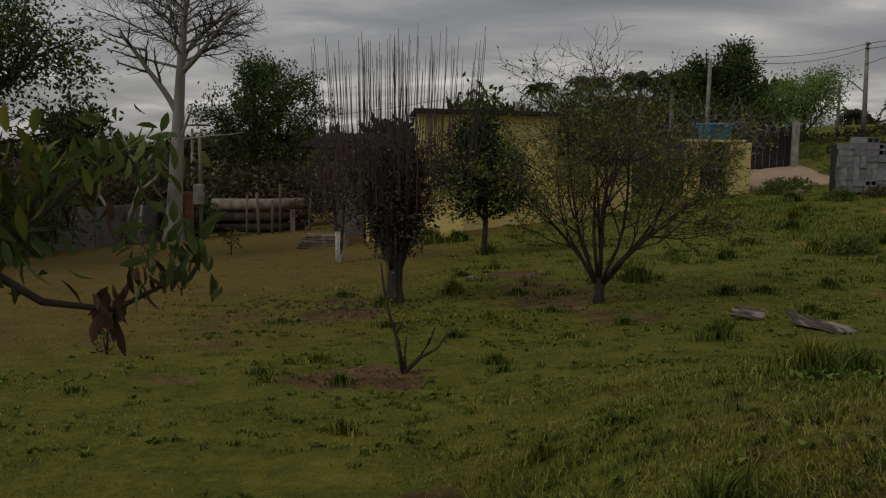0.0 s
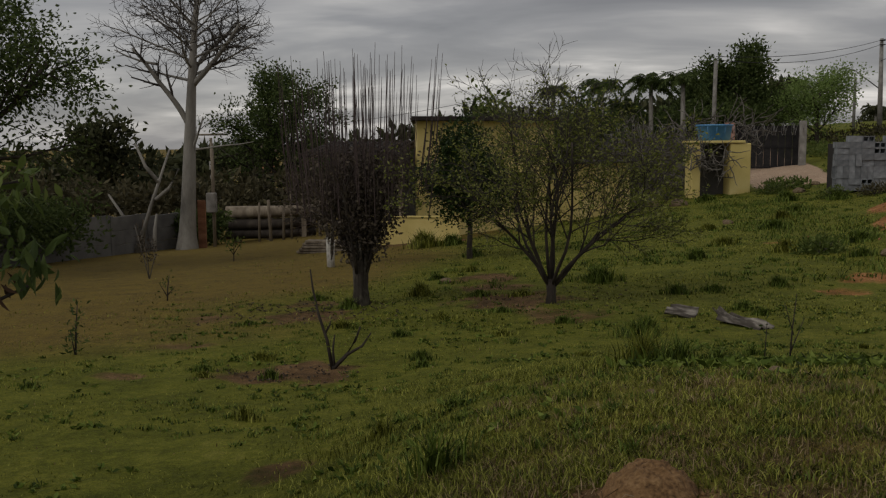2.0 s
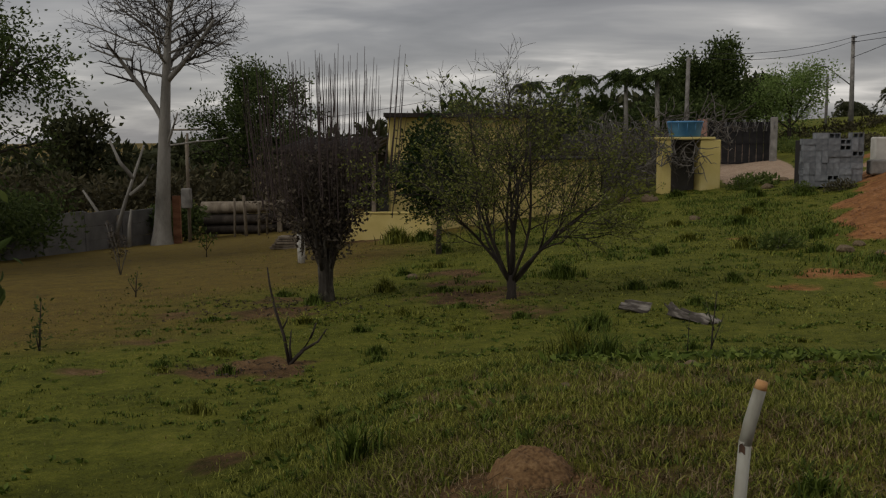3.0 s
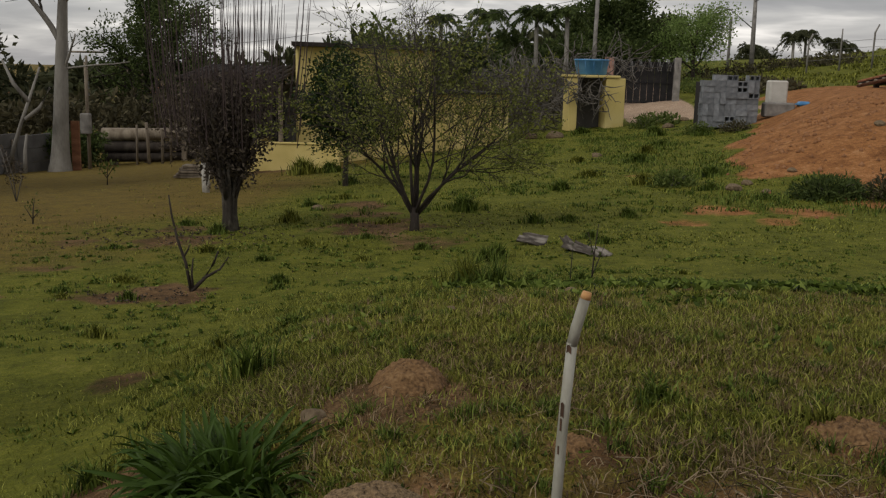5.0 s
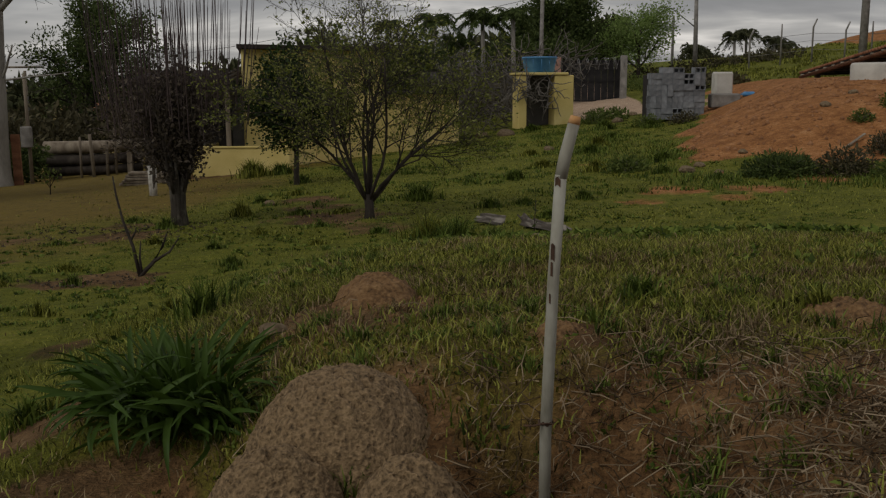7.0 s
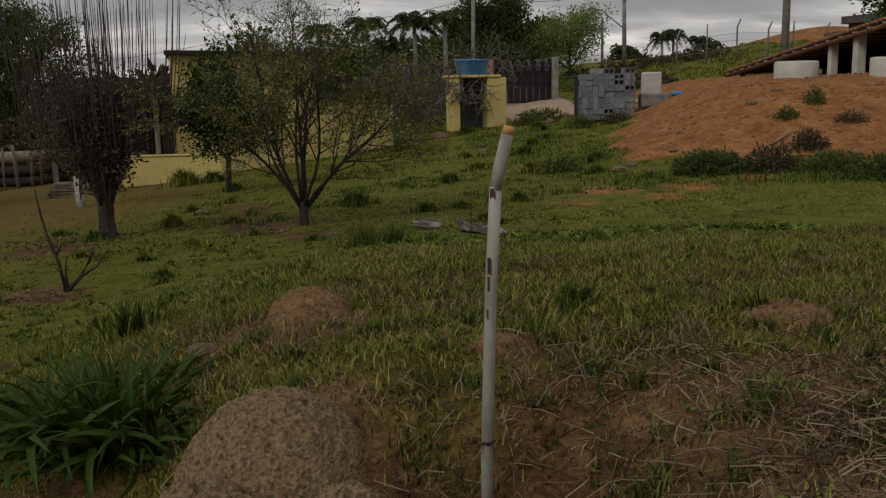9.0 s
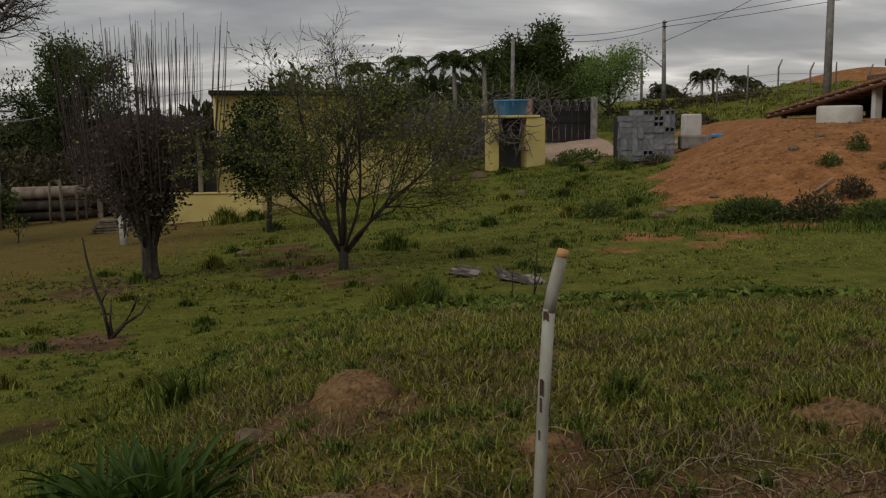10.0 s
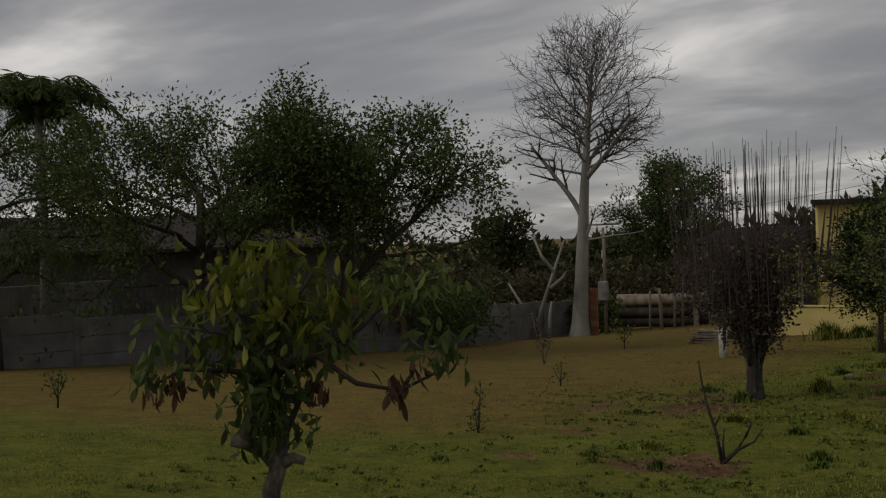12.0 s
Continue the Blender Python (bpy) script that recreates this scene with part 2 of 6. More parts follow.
def box(bm, x0, x1, y0, y1, z0, z1, bevel=0.0):
    vs = [bm.verts.new((x, y, z)) for z in (z0, z1) for y in (y0, y1) for x in (x0, x1)]
    fs = [bm.faces.new([vs[i] for i in q]) for q in ((0, 2, 3, 1), (4, 5, 7, 6), (0, 1, 5, 4), (2, 6, 7, 3), (0, 4, 6, 2), (1, 3, 7, 5))]
    if bevel:
        edges = list({e for f in fs for e in f.edges})
        bmesh.ops.bevel(bm, geom=edges, offset=bevel, segments=1, affect="EDGES", profile=0.5)


def box_part(name, x0, x1, y0, y1, z0, z1, material, parent=None, label="", bevel=0.01):
    bm = bmesh.new()
    box(bm, x0, x1, y0, y1, z0, z1, bevel)
    return part(name, bm, material, parent, label)


class Tubes:
    """Gathers tapered tubes into one mesh."""

    def __init__(self):
        self.v, self.f = [], []

    def add(self, pts, radii, sides=6, cap=True):
        pts = [Vector(p) for p in pts]
        base = len(self.v)
        ref = Vector((0.31, 0.17, 0.93))
        for i, p in enumerate(pts):
            d = (pts[min(i + 1, len(pts) - 1)] - pts[max(i - 1, 0)])
            d = d.normalized() if d.length > 1e-9 else Vector((0, 0, 1))
            a = d.cross(ref if abs(d.dot(ref)) < 0.95 else Vector((1, 0, 0))).normalized()
            b = d.cross(a)
            for k in range(sides):
                w = 2 * math.pi * k / sides
                self.v.append(tuple(p + (a * math.cos(w) + b * math.sin(w)) * radii[i]))
        for i in range(len(pts) - 1):
            for k in range(sides):
                q = base + i * sides
                self.f.append((q + k, q + (k + 1) % sides, q + sides + (k + 1) % sides, q + sides + k))
        if cap and sides > 3:
            self.f.append(tuple(base + k for k in reversed(range(sides))))
            self.f.append(tuple(base + (len(pts) - 1) * sides + k for k in range(sides)))

    def out(self, name, material, parent=None, label="", smooth=True):
        return raw(name, self.v, self.f, material, parent, label, smooth)


def tube_part(name, pts, radii, material, parent=None, label="", sides=8):
    t = Tubes()
    t.add(pts, radii, sides)
    return t.out(name, material, parent, label)


def unit(a):
    return a / np.maximum(np.linalg.norm(a, axis=-1, keepdims=True), 1e-9)


def leaf_mesh(name, pos, axis, length, width, material, parent=None, rng=None, fold=0.25, label=""):
    """Many small folded leaves, each two faces round a midrib."""
    rng = rng or np.random.default_rng(1)
    pos, axis = np.asarray(pos, float), unit(np.asarray(axis, float))
    n = len(pos)
    length, width = np.broadcast_to(length, n)[:, None], np.broadcast_to(width, n)[:, None]
    side = unit(np.cross(axis, unit(rng.normal(size=(n, 3)))))
    up = np.cross(side, axis)
    mid = pos + axis * length * 0.5 - up * width * 0.1
    v = np.stack([pos, mid + side * width * 0.5 + up * width * fold, pos + axis * length - up * length * 0.12, mid - side * width * 0.5 + up * width * fold, mid], 1)
    i = np.arange(n)[:, None] * 5
    f = np.concatenate([i + [0, 1, 4], i + [1, 2, 4], i + [2, 3, 4], i + [3, 0, 4]])
    return tagged(fast(name, v.reshape(-1, 3), f, material, parent, label), kind="stuff" if parent is not None else "")


def blades(name, pos, height, width, lean, material, parent=None, rng=None, label="", bend=0.5):
    """Grass blades: a tapering strip of three faces each."""
    rng = rng or np.random.default_rng(2)
    pos = np.asarray(pos, float)
    n = len(pos)
    height, width, lean = (np.broadcast_to(a, n)[:, None] for a in (height, width, lean))
    w = rng.uniform(0, 2 * np.pi, n)
    out = np.stack([np.cos(w), np.sin(w), 0 * w], -1)
    w2 = w + rng.uniform(0.8, 2.2, n)
    side = np.stack([np.cos(w2), np.sin(w2), 0 * w2], -1)
    upv = np.array([0, 0, 1.0])
    mid = pos + upv * height * 0.55 + out * lean * height * 0.3
    tip = pos + upv * height * (1 - bend * np.minimum(lean, 1) * 0.5) + out * lean * height
    v = np.stack([pos - side * width / 2, pos + side * width / 2, mid - side * width * 0.4, mid + side * width * 0.4, tip], 1)
    i = np.arange(n)[:, None] * 5
    f = np.concatenate([i + [0, 1, 3], i + [0, 3, 2], i + [2, 3, 4]])
    return tagged(fast(name, v.reshape(-1, 3), f, material, parent, label), kind="stuff" if parent is not None else "")


# ---- the lie of the land ----
def smooth01(a):
    a = np.clip(a, 0, 1)
    return a * a * (3 - 2 * a)


def rumple(x, y, s, seed=0.0):
    """Soft waves of about s metres, from -1 to 1."""
    x, y = x / s, y / s
    return (np.sin(1.7 * x + 0.9 * y + seed) + np.sin(-1.1 * x + 2.1 * y + 1.3 + seed * 2) + np.sin(2.9 * x - 1.3 * y + 2.1 + 1.2 * np.sin(0.7 * y + seed))
            + np.sin(0.6 * x + 3.1 * y + 4.0 + 1.1 * np.sin(0.9 * x))) / 4


def lump(x, y, cx, cy, r):
    return np.exp(-((x - cx) ** 2 + (y - cy) ** 2) / (r * r))


def pad_gap(x, y):
    """Metres outside the top of the earth platform with the shed (negative on it)."""
    a = (x - 12.6) * -0.94 + (y - 27.5) * 0.33
    b = (x - 13.2) * -0.38 + (y - 24.6) * -0.925
    a, b, k = a * 1.5, b * 0.7, 1.3
    return np.logaddexp(a * k, b * k) / k


def ground_z(x, y):
    x, y = np.asarray(x, float), np.asarray(y, float)
    yy = np.where(y < 40, y, 40 + 20 * np.tanh((y - 40) / 20))
    yy = np.where(yy > -10, yy, -10 + 10 * np.tanh((yy + 10) / 10))
    xx = 20 * np.tanh(x / 20)
    near = 0.5 - 0.5 * np.tanh((y - 8) / 2.5)
    z = 0.565 - 0.0217 * xx - 0.0403 * yy + 0.0038 * xx * yy + 0.000556 * yy * yy + near * (0.193 + 0.789 * (0.5 + 0.5 * np.tanh((x + 0.5) / 0.8)))
    # the earth platform and the hill behind it
    gap = pad_gap(x, y) + 0.5 * rumple(x, y, 2.2, 1.0)
    top = 2.1 + 0.02 * (x - 13)
    t = smooth01(1 - gap / 7.2) ** 1.15
    z = np.where(gap < 7.2, np.maximum(z, z + (top - z) * t), z)
    z = z + 0.4 * smooth01((y - 46) / 12) * smooth01((x - 16) / 9) + 1.6 * lump(x, y, 35, 66, 5.5)
    # hollows beside the mounds
    z = z - 0.2 * lump(x, y, -0.05, 3.15, 0.35) - 0.28 * lump(x, y, 0.1, 2.35, 0.5) - 0.37 * lump(x, y, 0.93, 2.45, 0.36) - 0.3 * lump(x, y, 0.1, 2.88, 0.15)
    z = z + 0.02 * rumple(x, y, 1.9, 0.4) + 0.01 * rumple(x, y, 0.55, 2.0)
    return z


def gz(x, y):
    return float(ground_z(x, y))


def soil_amount(x, y):
    """Bare earth from 0 to 1."""
    gap = pad_gap(x, y) + 0.5 * rumple(x, y, 2.2, 1.0)
    bank = smooth01((5.9 - gap + 0.7 * rumple(x, y, 0.9, 3.0)) / 1.0) * smooth01((46 - y) / 3)
    lane = smooth01((2.0 - np.abs(x - 8.9 - 0.07 * (y - 40)) + 0.4 * rumple(x, y, 0.8)) / 0.8) * smooth01((y - 35.5) / 2.5) * smooth01((70 - y) / 4)
    s = np.maximum(bank, lane)
    for cx, cy, r, a in ((0.5, 3.75, 0.36, 0.9), (1.95, 3.42, 0.26, 0.9), (-2.35, 9.3, 0.75, 0.8), (-1.28, 5.8, 0.3, 0.55), (1.5, 2.2, 0.6, 0.75), (2.6, 2.3, 0.7, 0.7),
                         (5.0, 16.2, 0.8, 0.62), (6.4, 15.8, 0.8, 0.58), (4.2, 15.0, 0.5, 0.55), (0.2, 1.9, 0.7, 0.9), (-0.7, 3.6, 0.4, 0.75), (-0.2, 3.0, 0.4, 0.9), (-3.6, 14.6, 0.7, 0.5), (7.8, 16.6, 0.7, 0.55), (5.6, 14.9, 0.5, 0.5),
                         (-0.6, 14.6, 1.2, 0.6), (-1.2, 17.6, 0.9, 0.6), (-4.1, 10.9, 0.5, 0.5), (-5.6, 27.8, 2.2, 0.75), (0.5, 2.6, 0.5, 0.8), (1.1, 3.25, 0.2, 0.8), (2.3, 6.9, 0.4, 0.5), (0.95, 3.9, 0.2, 0.5), (4.6, 21.6, 0.4, 0.5), (-3.3, 13.3, 0.8, 0.6), (-4.6, 13.1, 0.6, 0.5), (0.2, 13.1, 0.9, 0.5), (-1.0, 16.2, 0.8, 0.55), (-3.9, 9.0, 0.35, 0.5), (-0.2, 7.6, 0.3, 0.45), (3.2, 7.2, 0.5, 0.55), (2.2, 2.75, 0.3, 0.8), (1.3, 2.7, 0.22, 0.75)):
        s = np.maximum(s, a * smooth01(1.5 * lump(x, y, cx, cy, r) + 0.5 * rumple(x, y, 0.3, cx) - 0.3))
    s = np.maximum(s, 0.85 * smooth01((3.2 - y + 0.06 * x) / 0.7 + 0.35 * rumple(x, y, 0.35, 7.0)) * smooth01((x + 0.4) / 0.5) * smooth01((5 - x) / 1.5))
    hill = smooth01((lump(x, y, 35, 66, 6) - 0.35) * 4)
    return np.maximum(s, hill)


def dry_amount(x, y):
    """How dry and brown the turf is from 0 to 1."""
    left = smooth01((-1.5 - x + 0.14 * (y - 14)) / 5 + 0.25 * rumple(x, y, 3.0, 5.0)) * smooth01((y - 8 + 0.3 * np.clip(-2.5 - x, 0, 6)) / 5)
    near = smooth01((3.5 - y + 0.25 * x) / 1.6 + 0.3 * rumple(x, y, 0.6, 2.0)) * smooth01((x + 0.9) / 0.8)
    verge = (0.62 + 0.3 * rumple(x, y, 0.7, 4.0)) * smooth01((7.2 - y + 0.45 * x) / 3) * smooth01((x + 0.9) / 1.2)
    return np.clip(np.maximum(np.maximum(left, near), verge), 0, 1)


def graded(lo, hi, near_lo, near_hi, fine, grow):
    right = [near_hi]
    step = fine
    while right[-1] < hi:
        step *= grow
        right.append(right[-1] + step)
    left = [near_lo]
    step = fine
    while left[-1] > lo:
        step *= grow
        left.append(left[-1] - step)
    return np.array(left[::-1] + list(np.arange(near_lo + fine, near_hi - fine / 2, fine)) + right)


gx, gy = graded(-900, 900, -2.5, 4.2, 0.08, 1.045), graded(-300, 1500, 1.4, 6.0, 0.08, 1.032)
GX, GY = np.meshgrid(gx, gy)
GZ = ground_z(GX, GY)
fine_bump = np.array([noise.fractal(Vector((a * 2.6, b * 2.6, 0)), 0.8, 2.1, 5) for a, b in zip(GX.ravel(), GY.ravel())]).reshape(GX.shape)
GZ = GZ + 0.012 * fine_bump * np.exp(-np.hypot(GX, GY) / 60) * (1 + 4 * soil_amount(GX, GY) * smooth01((GY - 5) / 4))
nx, ny = len(gx), len(gy)
ii = np.arange(nx * ny).reshape(ny, nx)
gfaces = np.stack([ii[:-1, :-1], ii[:-1, 1:], ii[1:, 1:], ii[1:, :-1]], -1).reshape(-1, 4)


def ground_material():
    m = bpy.data.materials.new("turf_and_earth")
    m.use_nodes = True
    n, l = m.node_tree.nodes, m.node_tree.links
    b = n["Principled BSDF"]
    co = n.new("ShaderNodeTexCoord")

    def tex(scale, detail=6, rough=0.6):
        t = n.new("ShaderNodeTexNoise")
        t.inputs["Scale"].default_value, t.inputs["Detail"].default_value, t.inputs["Roughness"].default_value = scale, detail, rough
        l.new(co.outputs["Object"], t.inputs["Vector"])
        return t.outputs["Fac"]

    def ramp(fac, *stops):
        r = n.new("ShaderNodeValToRGB")
        for pos, c in stops:
            r.color_ramp.elements.new(pos).color = (*c, 1)
        r.color_ramp.elements.remove(r.color_ramp.elements[0])
        r.color_ramp.elements.remove(r.color_ramp.elements[-1])
        l.new(fac, r.inputs[0])
        return r.outputs[0]

    def mixc(fac, a, c):
        x = n.new("ShaderNodeMix")
        x.data_type = "RGBA"
        l.new(fac, x.inputs[0])
        l.new(a, x.inputs[6])
        l.new(c, x.inputs[7])
        return x.outputs[2]

    def mixf(f, a, c):
        x = n.new("ShaderNodeMix")
        x.inputs[0].default_value = f
        l.new(a, x.inputs[2])
        l.new(c, x.inputs[3])
        return x.outputs[0]

    def attr(name):
        a = n.new("ShaderNodeAttribute")
        a.attribute_name = name
        return a.outputs["Fac"]

    def sharpen(a, k, lo=0.5, width=0.25):
        s = n.new("ShaderNodeMath"); s.operation = "MULTIPLY_ADD"
        l.new(k, s.inputs[0]); s.inputs[1].default_value = 0.7
        l.new(a, s.inputs[2])
        r = n.new("ShaderNodeMapRange"); r.interpolation_type = "SMOOTHSTEP"
        r.inputs[1].default_value, r.inputs[2].default_value = lo + 0.35 - width, lo + 0.35 + width
        l.new(s.outputs[0], r.inputs[0])
        return r.outputs[0]

    coarse, mid, fine, grain = tex(0.45), tex(2.3), tex(11, 8, 0.7), tex(70, 4)
    blend = mixf(0.55, mid, fine)
    green = ramp(blend, (0.3, (0.05, 0.056, 0.008)), (0.45, (0.1, 0.11, 0.012)), (0.56, (0.15, 0.155, 0.019)), (0.7, (0.21, 0.195, 0.042)))
    brown = ramp(blend, (0.3, (0.07, 0.05, 0.013)), (0.45, (0.138, 0.099, 0.026)), (0.58, (0.185, 0.134, 0.028)), (0.72, (0.24, 0.18, 0.05)))
    turf = mixc(sharpen(attr("dry"), mixf(0.5, coarse, mid), 0.5, 0.4), green, brown)
    earth_n = mixf(0.5, mid, fine)
    earth = ramp(earth_n, (0.34, (0.13, 0.053, 0.019)), (0.44, (0.235, 0.1, 0.034)), (0.54, (0.345, 0.155, 0.055)), (0.66, (0.48, 0.26, 0.12)))
    dull = ramp(earth_n, (0.32, (0.035, 0.02, 0.009)), (0.45, (0.095, 0.055, 0.024)), (0.57, (0.175, 0.105, 0.048)), (0.7, (0.28, 0.185, 0.1)))
    earth = mixc(attr("bright_earth"), dull, earth)
    lane = ramp(earth_n, (0.3, (0.3, 0.2, 0.13)), (0.5, (0.43, 0.31, 0.215)), (0.7, (0.55, 0.43, 0.32)))
    earth = mixc(attr("lane"), earth, lane)
    col = mixc(sharpen(attr("soil"), mixf(0.5, fine, mid), 0.42, 0.16), turf, earth)
    speck = ramp(mixf(0.45, tex(48, 8, 0.75), tex(150, 4, 0.7)), (0.34, (0.22, 0.2, 0.18)), (0.46, (0.8, 0.8, 0.8)), (0.55, (1.1, 1.1, 1.1)), (0.68, (1.9, 1.85, 1.7)))
    crumb = n.new("ShaderNodeMix")
    crumb.data_type, crumb.blend_type = "RGBA", "MULTIPLY"
    crumb.inputs[0].default_value = 1.0
    l.new(col, crumb.inputs[6])
    l.new(speck, crumb.inputs[7])
    l.new(crumb.outputs[2], b.inputs["Base Color"])
    b.inputs["Roughness"].default_value, b.inputs["Specular IOR Level"].default_value = 0.95, 0.15
    bp = n.new("ShaderNodeBump")
    bp.inputs["Strength"].default_value, bp.inputs["Distance"].default_value = 0.8, 0.05
    l.new(mixf(0.4, fine, grain), bp.inputs["Height"])
    l.new(bp.outputs[0], b.inputs["Normal"])
    return m


ground = fast("ground", np.stack([GX, GY, GZ], -1).reshape(-1, 3), gfaces, ground_material())
ground.data.polygons.foreach_set("use_smooth", [True] * len(ground.data.polygons))
for key, values in (("soil", soil_amount(GX, GY)), ("dry", dry_amount(GX, GY)), ("lane", smooth01((GY - 34) / 3) * smooth01((13.5 - GX) / 1.5) * smooth01((72 - GY) / 4)),
                    ("bright_earth", np.maximum(smooth01((GY - 11) / 3) * smooth01((GX - 2) / 2) * (1 - 0.3 * smooth01((GY - 33) / 4) * smooth01((14 - GX) / 2)), 0.3 * lump(GX, GY, 1.95, 3.42, 0.5) + 0.16 * smooth01((3.5 - GY) / 0.6) * smooth01((GX + 0.3) / 0.4)))):
    ground.data.attributes.new(key, "FLOAT", "POINT").data.foreach_set("value", values.ravel().astype(np.float32))
tagged(ground, "sloping turf with bare orange earth patches and dry grass", "ground", kind="structure")


# ---- trees ----
class Growth:
    def __init__(self, seed):
        self.rng = random.Random(seed)
        self.tubes = [Tubes(), Tubes()]
        self.spots = []
        self.thin = (0.5, 0.68)
        self.floor = 0.0
        self.taper = 0.42
        self.profile = lambda f: 1.15 - 0.45 * f

    def grow(self, p, d, length, radius, level, spec):
        """One limb and its own limbs. spec: a row a level of (children, length ratio, angle, upward pull, wander, first child, steps)."""
        rng = self.rng
        count, ratio, angle, pull, wander, first, steps = spec[level]
        pts, radii, dirs = [Vector(p)], [radius], [Vector(d).normalized()]
        d = dirs[0].copy()
        end = max(radius * (self.taper if level == 0 else 0.42 if level + 1 < len(spec) else 0.3), self.floor * 0.6)
        for i in range(steps):
            d = (d + Vector((rng.gauss(0, wander), rng.gauss(0, wander), rng.gauss(0, wander) + pull))).normalized()
            pts.append(pts[-1] + d * length / steps)
            radii.append(radius + (end - radius) * (i + 1) / steps)
            dirs.append(d.copy())
        self.tubes[0 if level < 2 else 1].add(pts, radii, (9, 6, 4, 3, 3, 3)[level], cap=level < 2)
        if level >= len(spec) - 2:
            for a, b in zip(pts[1:], dirs[1:]):
                self.spots.append((a, b, level))
        if level + 1 == len(spec):
            return
        spin = rng.uniform(0, 6.28)
        for k in range(count):
            f = first + (1 - first) * (k + rng.uniform(0.1, 0.9)) / count
            i = min(int(f * steps), steps - 1)
            w = f * steps - i
            at, ax = pts[i].lerp(pts[i + 1], w), dirs[i + 1]
            spin += 2.4 + rng.uniform(-0.5, 0.5)
            side = ax.orthogonal().normalized()
            side.rotate(Matrix.Rotation(spin, 3, ax))
            an = radians(angle) * rng.uniform(0.75, 1.25)
            nd = ax * math.cos(an) + side * math.sin(an)
            r = (radii[i] + (radii[i + 1] - radii[i]) * w) * rng.uniform(*self.thin)
            self.grow(at, nd, length * ratio * rng.uniform(0.7, 1.25) * (self.profile(f) if level == 0 else 1.15 - 0.45 * f), max(r, self.floor), level + 1, spec)


def leaves_on(g, per, spread, length, width, rng, droop=0.0, keep=None, low=None):
    pos, axis = [], []
    for at, d, level in g.spots:
        if low is not None and at.z < low:
            continue
        for _ in range(per):
            if keep is not None and rng.random() > keep:
                continue
            pos.append((at.x + rng.normal(0, spread), at.y + rng.normal(0, spread), at.z + rng.normal(0, spread * 0.8)))
            axis.append((d.x + rng.normal(0, 0.8), d.y + rng.normal(0, 0.8), d.z + rng.normal(0, 0.7) - droop))
    n = len(pos)
    return np.array(pos).reshape(-1, 3), np.array(axis).reshape(-1, 3), length * rng.uniform(0.6, 1.25, n), width * rng.uniform(0.7, 1.2, n)


def tree(name, x, y, spec, height, radius, seed, bark, twig, leaf, per, spread, length, width, label, category="tree", lean=(0, 0, 1), droop=0.0, keep=None, sink=0.08,
         stems=1, low=None, z=None, trunk_name="trunk", thin=(0.5, 0.68), floor=0.0, profile=None, taper=0.42, splay=0.42):
    thing = empty(name, x, y, (gz(x, y) if z is None else z) - sink)
    g = Growth(seed)
    g.thin, g.floor, g.taper = thin, floor, taper
    g.profile = profile or g.profile
    for k in range(stems):
        a = 2 * math.pi * k / stems + seed
        tilt = 0.0 if stems == 1 else splay
        d = Vector(lean) + Vector((math.cos(a) * tilt, math.sin(a) * tilt, 0))
        g.grow((0.06 * math.cos(a) * (stems > 1), 0.06 * math.sin(a) * (stems > 1), 0), d, height * (1 if stems == 1 else g.rng.uniform(0.8, 1.1)), radius, 0, spec)
    g.tubes[0].out(trunk_name, bark, thing)
    tagged(g.tubes[1].out("twig_mass", twig, thing), kind="stuff")
    if leaf is not None:
        rng = np.random.default_rng(seed)
        leaf_mesh("crown", *leaves_on(g, per, spread, length, width, rng, droop, keep, low), leaf, thing, rng)
    return tagged(thing, label, category), g


# tall bare tree
g = Growth(11)
g.floor, g.thin = 0.009, (0.45, 0.62)
bare_tree = empty("bare_tree", -13.7, 33.4, gz(-13.7, 33.4) - 0.1)
BARE_TOP = 10.3


def bare_axis(z):
    """The slightly leaning line of the trunk."""
    return Vector((0.085 * z - 0.1 * math.sin(z * 0.28), 0.03 * math.sin(z * 0.6), z))


def bare_radius(z):
    return 0.035 + 0.27 * (1 - z / BARE_TOP) ** 0.85 + 0.16 * math.exp(-z / 0.45)


bole = Tubes()
zs = [-0.1, 0.15, 0.4, 0.8, 1.4, 2.2, 3.2, 4.2, 5.2, 6.0, 6.8, 7.6, 8.4, 9.2, 9.8, BARE_TOP]
bole.add([bare_axis(z) for z in zs], [bare_radius(max(z, 0)) for z in zs], 14)
bole.out("trunk", BARK_GREY, bare_tree, "smooth pale grey trunk")
SPEC_LIMB = [(0, 1, 0, 0, 0, 0, 1), (11, 0.44, 46, 0.028, 0.06, 0.14, 9), (7, 0.52, 42, 0.03, 0.1, 0.15, 5), (5, 0.55, 40, 0.03, 0.13, 0.1, 3)]
for k in range(34):
    f = (k + 0.5) / 34
    z = 6.3 + (BARE_TOP - 6.4) * f ** 0.95
    spin, lift = 2.399 * k + g.rng.uniform(-0.3, 0.3), radians(70 - 38 * f + g.rng.uniform(-9, 9))
    d = Vector((math.sin(lift) * math.cos(spin), math.sin(lift) * math.sin(spin), math.cos(lift)))
    reach = (0.95 + 2.25 * math.sin(math.pi * (0.22 + 0.62 * f)) - 0.35 * f) * g.rng.uniform(0.85, 1.12)
    g.grow(bare_axis(z), d, reach, bare_radius(z) * g.rng.uniform(0.26, 0.42), 1, SPEC_LIMB)
    g.tubes[0].out("limb", BARK_GREY, bare_tree)
    g.tubes[0] = Tubes()
